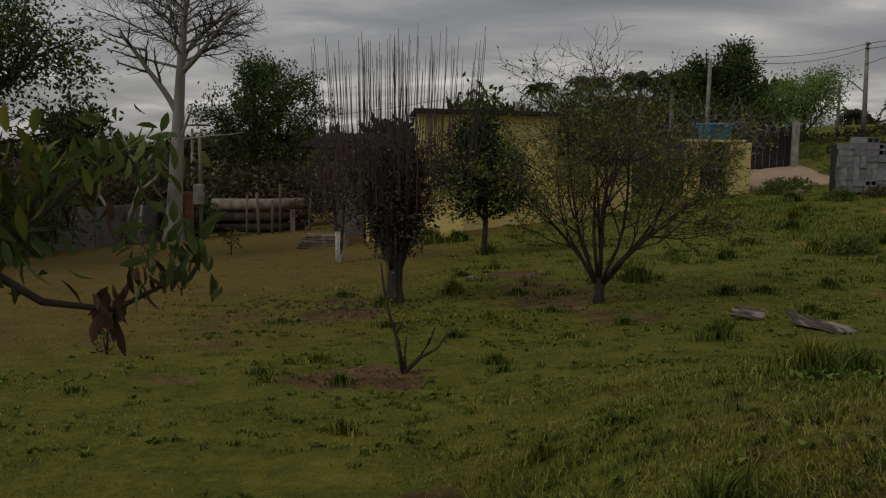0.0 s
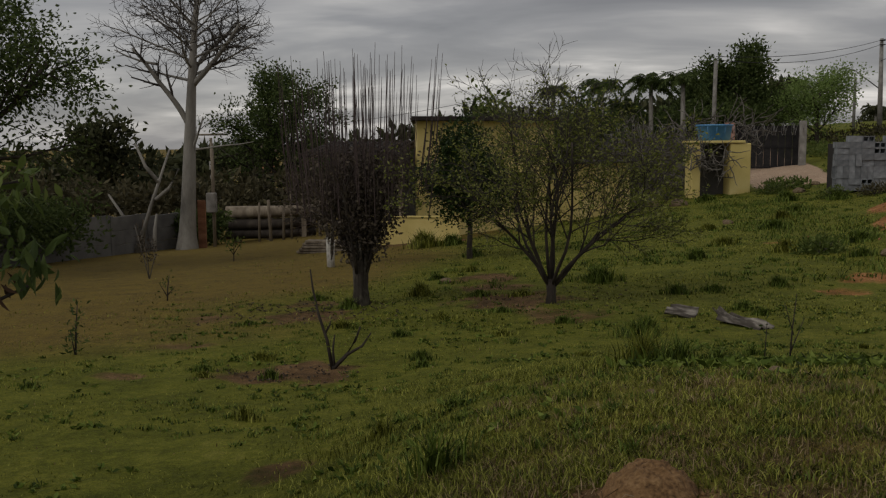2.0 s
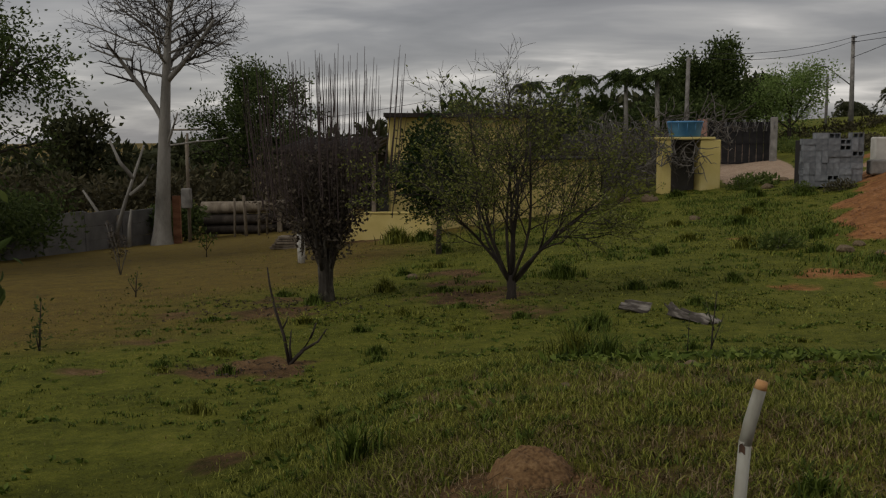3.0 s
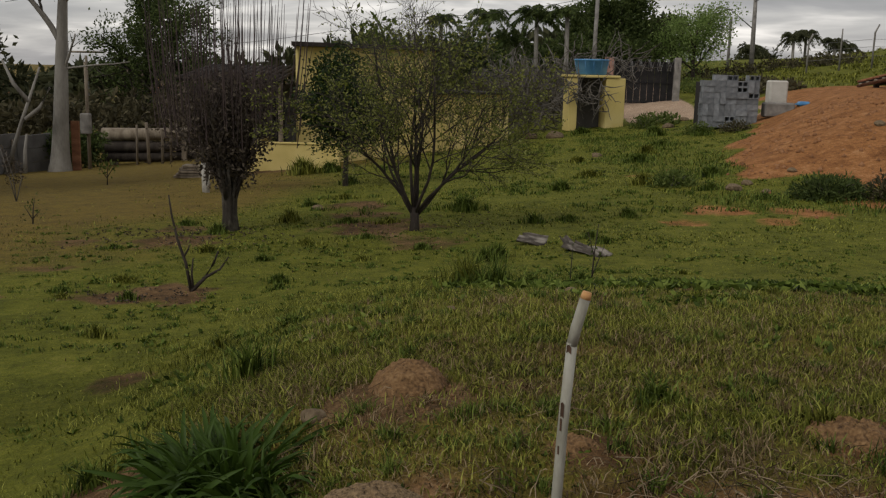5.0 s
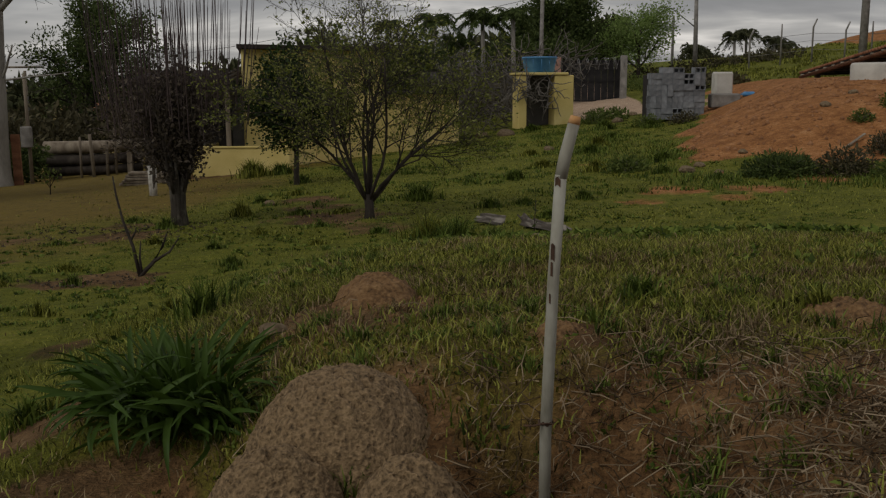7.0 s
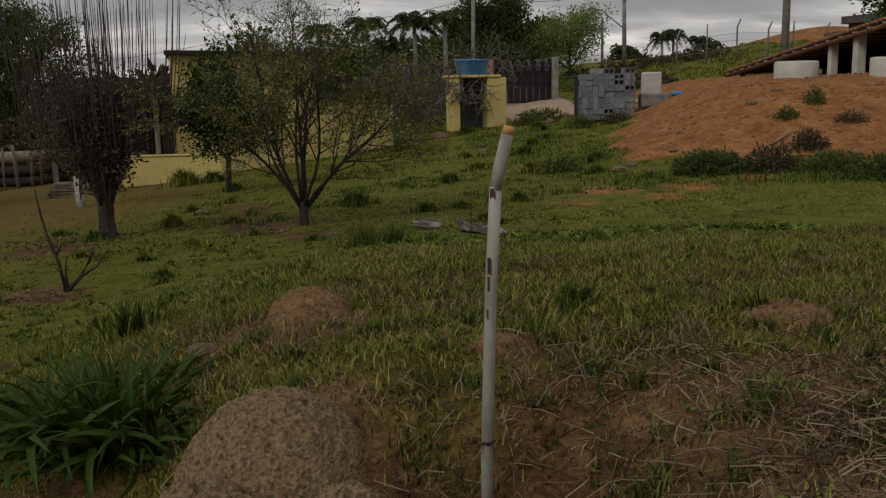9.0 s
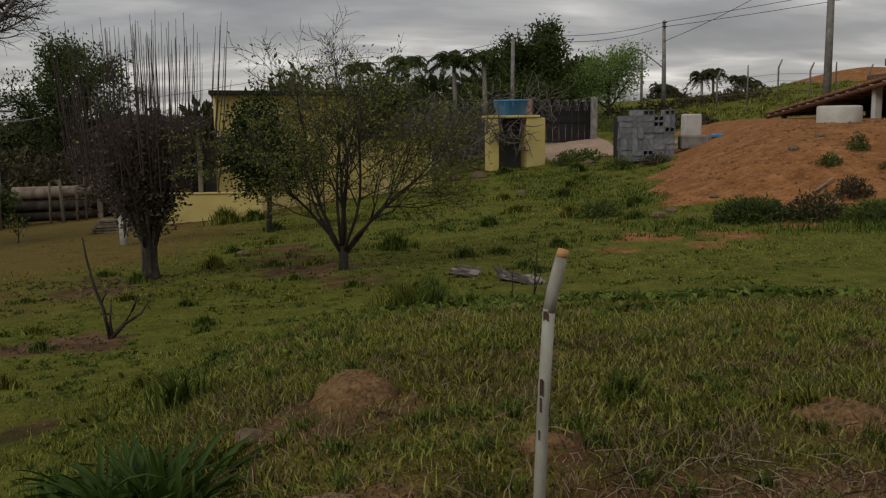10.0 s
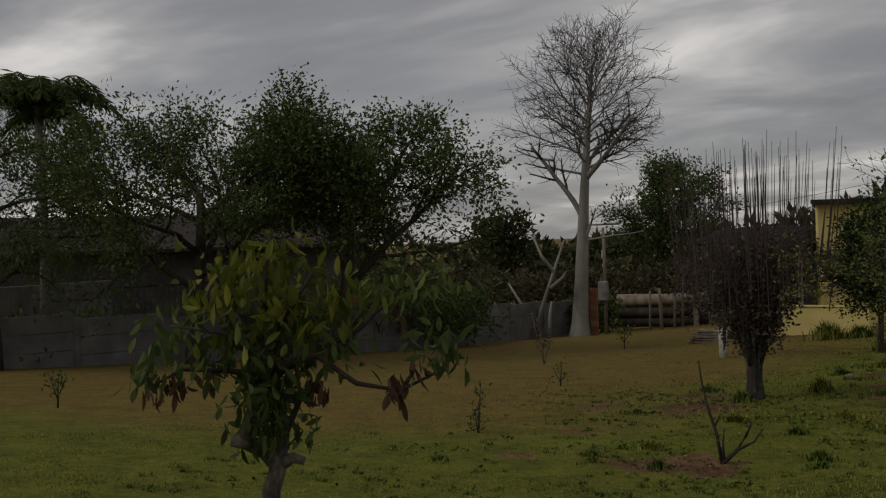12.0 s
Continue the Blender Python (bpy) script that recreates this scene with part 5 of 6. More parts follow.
def broad_leaves(name, pos, axis, length, width, material, parent, rng):
    """Large leaves: a folded blade of six faces that widens and comes to a drooping tip."""
    pos, axis = np.asarray(pos, float), unit(np.asarray(axis, float))
    n = len(pos)
    length, width = np.broadcast_to(length, n)[:, None], np.broadcast_to(width, n)[:, None]
    side = unit(np.cross(axis, unit(rng.normal(size=(n, 3)))))
    up = np.cross(side, axis)
    rows = []
    for f, w in ((0.0, 0.06), (0.3, 0.8), (0.62, 1.0), (0.86, 0.55), (1.0, 0.03)):
        c = pos + axis * length * f - up * length * 0.16 * f * f
        rows += [c - side * width * w / 2 + up * width * w * 0.2, c, c + side * width * w / 2 + up * width * w * 0.2]
    i = np.arange(n)[:, None] * 15
    f = np.concatenate([i + [b, b + 1, b + 4, b + 3] for b in (0, 3, 6, 9)] + [i + [b + 1, b + 2, b + 5, b + 4] for b in (0, 3, 6, 9)])
    ob = tagged(fast(name, np.stack(rows, 1).reshape(-1, 3), f, material, parent), kind="stuff")
    ob.data.polygons.foreach_set("use_smooth", [True] * len(ob.data.polygons))
    return ob


def droop_cluster(cx, cy, cz, n, r, material, size, parent, hang=1.3):
    n = int(n * 0.95)
    pos = np.array([cx, cy, lz(cz)]) + lrng.normal(0, r, (n, 3)) * [1, 1, 0.75]
    ax = lrng.normal(0, 0.75, (n, 3)) + [0, 0, -hang * 0.85]
    return broad_leaves("foliage", pos, ax, size * lrng.uniform(0.5, 1.05, n), size * 0.27, material, parent, lrng)


for cx, cy, cz, n, r in ((0.05, 0, 2.42, 50, 0.1), (-0.12, 0.05, 2.3, 60, 0.12), (0.12, -0.08, 2.25, 80, 0.13), (0.25, 0, 2.12, 80, 0.13), (-0.1, -0.1, 2.1, 80, 0.14), (-0.28, 0.1, 2.2, 40, 0.1), (0.35, 0.15, 2.1, 50, 0.12)):
    droop_cluster(cx, cy, cz, n, r, LEAF_YELLOW, 0.13, loq)
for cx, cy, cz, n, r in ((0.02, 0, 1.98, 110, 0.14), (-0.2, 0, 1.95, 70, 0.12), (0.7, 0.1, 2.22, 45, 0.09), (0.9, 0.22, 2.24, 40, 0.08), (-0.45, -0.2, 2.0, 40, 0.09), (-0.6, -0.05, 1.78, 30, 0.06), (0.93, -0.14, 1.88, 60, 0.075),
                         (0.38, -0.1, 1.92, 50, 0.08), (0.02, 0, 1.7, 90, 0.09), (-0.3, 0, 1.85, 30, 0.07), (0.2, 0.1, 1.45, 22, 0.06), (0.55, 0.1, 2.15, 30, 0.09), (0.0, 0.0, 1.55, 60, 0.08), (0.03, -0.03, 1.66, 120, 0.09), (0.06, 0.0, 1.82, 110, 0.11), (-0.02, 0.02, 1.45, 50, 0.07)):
    # Clusters no higher than 2.0 take the darker green.
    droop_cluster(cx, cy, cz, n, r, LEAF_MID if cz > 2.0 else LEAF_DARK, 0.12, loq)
for cx, cy, cz, n, r in ((0.72, -0.16, 1.72, 20, 0.04), (0.78, -0.16, 1.78, 12, 0.04), (-0.45, 0, 1.74, 14, 0.03), (-0.55, -0.05, 1.7, 8, 0.03), (0.24, 0.1, 1.68, 22, 0.045), (0.68, 0.1, 2.06, 10, 0.05), (0.45, 0.05, 2.15, 6, 0.05), (0.15, 0, 1.9, 8, 0.06), (-0.3, 0, 1.77, 8, 0.03)):
    droop_cluster(cx, cy, cz, n, r, LEAF_DEAD, 0.12, loq, 2.5)


# ---- white stake ----
stake = tagged(empty("white_stake", 0.94, 2.67, 1.0), "thin leaning white stake with bent top and dark bands", "stake")
tube_part("shaft", [(0, 0, -0.1), (0.0, 0, 0.3), (0.012, 0, 0.65), (0.024, 0, 0.862)], [0.0132, 0.013, 0.0127, 0.0128], POST_WHITE, stake, sides=12)
tube_part("bent_top", [(0.0235, 0, 0.855), (0.032, 0, 0.9), (0.049, 0, 0.968)], [0.013, 0.0133, 0.0126], POST_WHITE, stake, sides=12)
tube_part("cut_end", [(0.0485, 0, 0.966), (0.0525, 0, 0.982)], [0.0129, 0.0108], POST_CUT, stake, "orange raw cut end", sides=12)
for z, h, x, w in ((0.848, 0.016, 0.0225, 0.34), (0.7, 0.034, 0.0145, 0.24), (0.663, 0.03, 0.0128, 0.13), (0.6, 0.02, 0.0098, 0.1), (0.325, 0.005, 0.001, 1.0)):
    bm = bmesh.new()
    n = 10
    rr = 0.0139
    ring = []
    for k in range(n + 1):
        a = -math.pi / 2 - 0.55 + (k / n - 0.5) * 2 * math.pi * 0.42 * w
        ring.append([bm.verts.new((x + r * math.cos(a), r * math.sin(a), z + dz + 0.003 * math.sin(5 * a))) for r in (rr, 0.0112) for dz in (-h / 2, h / 2)])
    for p, q in zip(ring, ring[1:]):
        bm.faces.new((p[0], q[0], q[1], p[1]))
        bm.faces.new((p[2], p[3], q[3], q[2]))
        bm.faces.new((p[1], q[1], q[3], p[3]))
        bm.faces.new((p[0], p[2], q[2], q[0]))
    bm.faces.new((ring[0][0], ring[0][1], ring[0][3], ring[0][2]))
    bm.faces.new((ring[-1][0], ring[-1][2], ring[-1][3], ring[-1][1]))
    part("dark_band", bm, POST_RUST, stake)
wire = Tubes()
wire.add([(0.0 + 0.0152 * math.cos(a), 0.0152 * math.sin(a), 0.326 + 0.002 * math.sin(3 * a)) for a in np.linspace(0, 6.28, 17)] + [(-0.03, -0.02, 0.325), (-0.05, -0.03, 0.33)], [0.0022] * 19, 5)
wire.out("rusty_wire", POST_RUST, stake)


# ---- termite and ant mounds ----
def mound(name, x, y, top, rx, ry, material, label, seed, rough=0.02, base=None, power=0.55, pits=0.0):
    rng = random.Random(seed)
    off = Vector((rng.uniform(0, 50), rng.uniform(0, 50), 0))
    bm = bmesh.new()
    b = (gz(x, y) if base is None else base) - 0.08
    h = top - b
    rings = []
    nr, ns = (66, 165) if pits else (46, 104)
    for i in range(1, nr + 1):
        f = i / nr
        ring = []
        for k in range(ns):
            a = 2 * math.pi * k / ns
            w = 1 + 0.12 * noise.noise(Vector((math.cos(a) * 1.3, math.sin(a) * 1.3, seed)))
            px, py = rx * f * w * math.cos(a), ry * f * w * math.sin(a)
            pz = h * max(0.0, 1 - f ** 2.3) ** power
            q = Vector((px, py, pz)) * 30 + off
            d = rough * (noise.fractal(q, 0.9, 2.1, 4)) - 0.35 * rough * abs(noise.noise(q * 2.7))
            if pits:
                d -= pits * max(0.0, noise.noise(Vector((q.x * 1.5, q.y * 1.5, q.z * 3.2))) - 0.12)
            ring.append(bm.verts.new((px * (1 + d * 0.8), py * (1 + d * 0.8), pz + d * (1 if f < 0.97 else 0))))
        rings.append(ring)
    c = bm.verts.new((0, 0, h))
    for k in range(ns):
        bm.faces.new((c, rings[0][k], rings[0][(k + 1) % ns]))
    for p, q in zip(rings, rings[1:]):
        for k in range(ns):
            bm.faces.new((p[k], q[k], q[(k + 1) % ns], p[(k + 1) % ns]))
    ob = part(name, bm, material, None, "", True)
    ob.matrix_basis = pose(x, y, b)
    return tagged(ob, label, "mound")


mound("termite_mound", 0.49, 2.86, 1.392, 0.285, 0.27, MOUND_GREY, "hard grey-brown termite mound with pitted crust", 3, 0.009, base=1.06, pits=0.03)
mound("termite_mound", 0.36, 2.6, 1.3, 0.22, 0.2, MOUND_GREY, "lower lobe of grey-brown termite earth", 4, 0.009, base=0.9, pits=0.03)
mound("termite_mound", 0.645, 2.53, 1.31, 0.19, 0.17, MOUND_GREY, "lower lobe of brown termite earth", 5, 0.009, base=0.9, pits=0.03)
mound("ant_mound", 0.53, 3.92, 1.4, 0.19, 0.18, MOUND_RED, "small reddish ant mound in the grass", 6, 0.012, base=1.24, power=0.55)
mound("ant_mound", 1.97, 3.43, gz(1.97, 3.43) + 0.045, 0.2, 0.18, MOUND_RED, "low reddish earth heap in the grass", 7, 0.016, power=0.8)
mound("ant_mound", 1.06, 3.25, gz(1.06, 3.25) + 0.035, 0.13, 0.1, MOUND_RED, "low reddish earth heap near the stake", 8, 0.012, power=0.8)


def stone(x, y, r, seed, squash=0.6, lift=0.3):
    rng = random.Random(seed)
    bm = bmesh.new()
    bmesh.ops.create_icosphere(bm, subdivisions=2, radius=r)
    for v in bm.verts:
        v.co *= 1 + 0.35 * noise.noise(v.co / r * 1.1 + Vector((seed, 0, 0)))
        v.co.z *= squash
    ob = part("stone", bm, STONE, None, "", False)
    ob.matrix_basis = pose(x, y, gz(x, y) + r * squash * lift, 0, 0, rng.uniform(0, 360))
    return tagged(ob, "pale weathered stone lying in the grass", "stone", group="stones")


for k, (x, y, r) in enumerate(((0.2, 3.68, 0.045), (0.66, 5.5, 0.028), (1.4, 6.3, 0.05), (5.9, 18.4, 0.16), (6.3, 18.9, 0.12), (3.1, 33.8, 0.25), (3.9, 33.4, 0.3), (8.0, 34.2, 0.22), (9.9, 21.5, 0.13), (11.0, 22.5, 0.12), (6.4, 18.0, 0.1),
                               (4.4, 26.4, 0.14), (-1.9, 17.2, 0.1), (7.4, 19.6, 0.1), (9.0, 36.2, 0.2))):
    stone(x, y, r, k)


# ---- strap-leaved clump ----
clump = tagged(empty("strap_leaf_clump", -0.01, 3.4, gz(-0.05, 3.4) + 0.02), "clump of dark green strap leaves, arching outwards", "plant")
crng = random.Random(17)
strap_meshes = []
for v in range(8):
    verts, faces = [], []
    arch, ln = 0.35 + 0.15 * v, 0.285 + 0.02 * (v % 4)
    for i in range(8):
        f = i / 7
        a = 1.45 - arch * 1.75 * f ** 1.3
        if i == 0:
            px = pz = 0.0
        else:
            px += ln / 7 * math.cos(a)
            pz += ln / 7 * math.sin(a)
        w = 0.0118 * (0.6 + 0.7 * f) * (1 - f ** 3) + 0.0005
        verts += [(px, -w, pz + 0.28 * w), (px, 0, pz - 0.35 * w), (px, w, pz + 0.28 * w)]
        if i:
            b = (i - 1) * 3
            faces += [(b, b + 1, b + 4, b + 3), (b + 1, b + 2, b + 5, b + 4)]
    me = bpy.data.meshes.new("strap_leaf")
    me.from_pydata(verts, [], faces)
    me.polygons.foreach_set("use_smooth", [True] * len(me.polygons))
    me.materials.append(LEAF_BLADE)
    strap_meshes.append(me)
for k in range(420):
    r, a = 0.2 * math.sqrt(crng.random()), crng.uniform(0, 6.283)
    x, y = r * math.cos(a) * 1.15, r * math.sin(a) * 0.9
    lf = new("leaf", crng.choice(strap_meshes[:3] if r < 0.09 else strap_meshes[2:]))
    lf.parent = clump
    s = crng.uniform(0.6, 1.08)
    lf.matrix_basis = Matrix.Translation((x, y, -0.03 + 0.0 * r)) @ Euler((crng.gauss(0, 0.5), crng.gauss(0, 0.28), a + crng.gauss(0, 0.9))).to_matrix().to_4x4() @ Matrix.Diagonal((s, s, s, 1))


# ---- broken sheets on the slope ----
def broken_sheet(x, y, turn, w, ln, label, seed, lift=0.05):
    bm = bmesh.new()
    nu, nv = 40, 8
    grid = {}
    for s in (0, 1):
        for i in range(nu + 1):
            for j in range(nv + 1):
                u, v = (i / nu - 0.5) * w, (j / nv - 0.5) * ln
                edge = 0.03 * noise.noise(Vector((u * 9, v * 9, seed)))
                z = 0.026 * math.sin(u * 2 * math.pi / 0.1) + 0.11 * noise.noise(Vector((u * 3, v * 2.5, seed + 3))) + 0.08 * (abs(u) / w) ** 2 * (1 if u > 0 else -0.4) - 0.006 * s
                grid[s, i, j] = bm.verts.new((u + (edge if j in (0, nv) else 0), v + edge * 1.5, z))
    for i in range(nu):
        for j in range(nv):
            bm.faces.new((grid[0, i, j], grid[0, i + 1, j], grid[0, i + 1, j + 1], grid[0, i, j + 1]))
            bm.faces.new((grid[1, i, j], grid[1, i, j + 1], grid[1, i + 1, j + 1], grid[1, i + 1, j]))
    for i in range(nu):
        for j in (0, nv):
            bm.faces.new((grid[0, i, j], grid[1, i, j], grid[1, i + 1, j], grid[0, i + 1, j]))
    for j in range(nv):
        for i in (0, nu):
            bm.faces.new((grid[0, i, j], grid[0, i, j + 1], grid[1, i, j + 1], grid[1, i, j]))
    ob = part("corrugated_sheet", bm, SHEET_GREY, None, "", True)
    ob.matrix_basis = Matrix.Translation((x, y, gz(x, y) + lift)) @ Euler((radians(7), radians(-5), radians(turn))).to_matrix().to_4x4()
    return tagged(ob, label, "debris", group="broken sheets")


broken_sheet(1.66, 12.8, 75, 0.3, 0.36, "broken weathered corrugated sheet lying in the grass", 2, 0.045)
broken_sheet(2.28, 12.05, 36, 0.27, 0.66, "broken weathered corrugated sheet lying in the grass", 5, 0.045)
broken_sheet(2.1, 12.35, 20, 0.16, 0.3, "small broken corrugated strip lying in the grass", 8, 0.07)


# ---- saplings and cut shrubs ----
def sapling(name, x, y, stems, leaf, count, size, label, seed, bark=BARK_DARK, spread=0.05, category="sapling"):
    rng = np.random.default_rng(seed)
    t = tagged(empty(name, x, y, gz(x, y) - 0.02), label, category)
    P = []
    for s in stems:
        r = s[-1]
        pts = [np.array(p, float) for p in s[:-1]]
        tube_part("stem", [tuple(p) for p in pts], list(np.linspace(r, r * 0.35, len(pts))), bark, t, sides=6)
        for _ in range(count):
            f = rng.uniform(0.35, 1) * (len(pts) - 1)
            i = min(int(f), len(pts) - 2)
            P.append(pts[i] + (pts[i + 1] - pts[i]) * (f - i) + rng.normal(0, spread, 3))
    if count:
        n = len(P)
        leaf_mesh("foliage", np.array(P), rng.normal(0, 0.7, (n, 3)) + [0, 0, 0.5], size * rng.uniform(0.6, 1.2, n), size * 0.42, leaf, t, rng)
    return t


sapling("cut_shrub", -1.97, 9.56, (((0, 0, 0), (-0.05, 0, 0.3), (-0.13, 0, 0.55), (-0.18, 0, 0.8), (-0.2, 0, 0.98), 0.021), ((0, 0, 0.02), (0.13, 0, 0.15), (0.22, 0.02, 0.3), (0.27, 0.02, 0.43), 0.023), ((0.12, 0, 0.15), (0.29, 0, 0.25), (0.38, 0, 0.38), 0.017),
                                   ((0.02, 0, 0), (0.01, -0.02, 0.2), (0.03, -0.02, 0.36), 0.016), ((-0.07, 0, 0.36), (-0.02, 0, 0.45), (-0.0, 0, 0.52), 0.012)), LEAF_OLIVE, 9, 0.05, "cut back shrub with bare dark stubs", 1, BARK_DARK)
sapling("young_sapling", -5.01, 10.28, (((0, 0, 0), (0.02, 0, 0.3), (0.05, 0, 0.58), 0.013), ((0, 0, 0), (-0.05, 0, 0.3), 0.01)), LEAF_DARK, 38, 0.07, "small leafy sapling on the lawn", 2)
sapling("dry_shrub", -8.6, 19.6, tuple(((0, 0, 0), (0.14 * math.cos(2.1 * k), 0.1 * math.sin(2.1 * k), 0.5), (0.2 * math.cos(2.1 * k) - 0.12, 0.15 * math.sin(2.1 * k), 0.85 + 0.16 * (k % 3)), 0.012) for k in range(9)), LEAF_PURPLE, 26, 0.07, "brown dry shrub with upright stems", 3, TWIG_GREY, category="shrub")
sapling("young_sapling", -6.2, 15.2, (((0, 0, 0), (0.02, 0, 0.25), (0.05, 0, 0.45), 0.013), ((0, 0, 0.1), (-0.12, 0, 0.3), 0.01), ((0, 0, 0.1), (0.14, 0, 0.26), 0.01)), LEAF_DARK, 14, 0.06, "small leafy sapling on the lawn", 4)
sapling("young_sapling", -8.53, 24.4, (((0, 0, 0), (0.02, 0, 0.4), (0.0, 0, 0.75), 0.016), ((0, 0, 0.2), (-0.25, 0, 0.6), 0.012), ((0, 0, 0.2), (0.25, 0, 0.6), 0.012)), LEAF_MID, 22, 0.12, "small leafy sapling on the lawn", 5)
sapling("young_sapling", -11.6, 9.4, (((0, 0, 0), (0.02, 0, 0.3), (0.05, 0, 0.55), 0.016), ((0, 0, 0.15), (-0.2, 0, 0.5), 0.012), ((0, 0, 0.15), (0.22, 0, 0.48), 0.012)), LEAF_DARK, 22, 0.08, "small leafy sapling near the wall", 6)
sapling("dead_stalk", 1.62, 6.95, (((0, 0, 0), (0.01, 0, 0.25), (0.03, 0, 0.48), 0.007), ((0, 0, 0.1), (0.08, 0, 0.33), 0.005), ((-0.15, 0, 0), (-0.14, 0, 0.3), 0.005), ((0.02, 0, 0.22), (-0.04, 0, 0.42), 0.004)), LEAF_DARK, 9, 0.04, "thin dark weed stalk standing above the herbs", 7, BARK_DARK, 0.02, "weed")


# ---- shrubs on and below the earth bank ----
def bank_shrub(x, y, r, h, n, leaf, label, seed, size=0.11):
    rng = np.random.default_rng(seed)
    t = tagged(empty("bank_shrub", x, y, gz(x, y) - 0.05), label, "shrub", group="bank shrubs")
    q = unit(rng.normal(size=(n, 3))) * (rng.random((n, 1)) ** 0.35) * (1 + 0.1 * rng.normal(size=(n, 1)))
    q[:, 2] = np.abs(q[:, 2])
    P = q * [r, r * 0.7, h]
    leaf_mesh("foliage", P, q + rng.normal(0, 0.5, (n, 3)), size * rng.uniform(0.6, 1.3, n), size * 0.4, leaf, t, rng)
    st = Tubes()
    for k in range(9):
        d = unit(rng.normal(size=3)) * [r * 0.7, r * 0.5, 0]
        st.add([(0, 0, 0), tuple(d * 0.5 + [0, 0, h * 0.5]), tuple(d + [0, 0, h * 0.8])], [0.012, 0.009, 0.004], 4, cap=False)
    tagged(st.out("twig_mass", TWIG_GREY, t), kind="stuff")
    return t


bank_shrub(7.35, 17.35, 0.75, 0.42, 2600, LEAF_DARK, "dense dark green shrub at the foot of the earth bank", 1, 0.09)
bank_shrub(8.35, 17.0, 0.55, 0.5, 1300, BRUSH, "dull brown shrub at the foot of the earth bank", 2, 0.09)
bank_shrub(9.2, 16.4, 0.7, 0.4, 1500, LEAF_MID, "green weedy shrub at the foot of the earth bank", 3, 0.09)
bank_shrub(9.7, 15.4, 0.7, 0.42, 1500, LEAF_DARK, "green weedy shrub at the foot of the earth bank", 9, 0.09)
bank_shrub(9.63, 18.2, 0.36, 0.42, 900, BRUSH, "grey-green shrub growing on the earth slope", 4, 0.08)
bank_shrub(10.08, 20.1, 0.26, 0.25, 600, LEAF_MID, "small green shrub growing on the earth slope", 5, 0.07)
bank_shrub(11.03, 20.75, 0.24, 0.4, 600, LEAF_MID, "small green shrub growing on the earth slope", 6, 0.07)
bank_shrub(11.2, 19.5, 0.35, 0.25, 500, BRUSH, "small dry shrub growing on the earth slope", 7, 0.07)
bank_shrub(8.4, 31.3, 0.5, 0.4, 700, LEAF_MID, "green weeds at the foot of the block stack", 11, 0.1)
bank_shrub(9.6, 31.2, 0.6, 0.35, 700, BRUSH, "dry weeds at the foot of the block stack", 12, 0.1)
bank_shrub(7.2, 34.6, 0.5, 0.5, 700, LEAF_MID, "green weeds beside the tank stand", 13, 0.1)
bank_shrub(5.0, 19.5, 0.5, 0.35, 800, LEAF_MID, "green weeds beside the earth bank", 10, 0.09)
pk = tagged(box_part("plank", -0.35, 0.35, -0.03, 0.03, 0, 0.03, TIMBER, None), "short plank lying on the earth slope", "plank")
pk.matrix_basis = pose(9.41, 18.93, gz(9.41, 18.93) + 0.05, 0, -20, 35)


# ---- tufts of taller grass ----
def tuft(x, y, r, h, n, seed, material=GRASS_TALL, label="dark green tuft of taller grass"):
    rng = np.random.default_rng(seed)
    a = rng.uniform(0, 6.283, n)
    q = np.abs(rng.normal(0, 0.55, n)) * r * (1 + 0.4 * np.sin(2 * a + seed) + 0.3 * np.sin(3 * a + 2 * seed))
    px, py = q * np.cos(a), q * np.sin(a) * 0.75
    P = np.stack([px, py, ground_z(x + px, y + py) - gz(x, y) - 0.01], -1)
    far = max(1.0, math.hypot(x, y) / 8)
    t = tagged(empty("grass_tuft", x, y, gz(x, y)), label, "grass tuft", group="grass tufts")
    blades("grass", P, h * rng.uniform(0.5, 1.15, n) * np.clip(1.15 - 0.5 * q / r, 0.3, 1.2), 0.009 * far, rng.uniform(0.15, 0.9, n), material, t, rng)
    return t


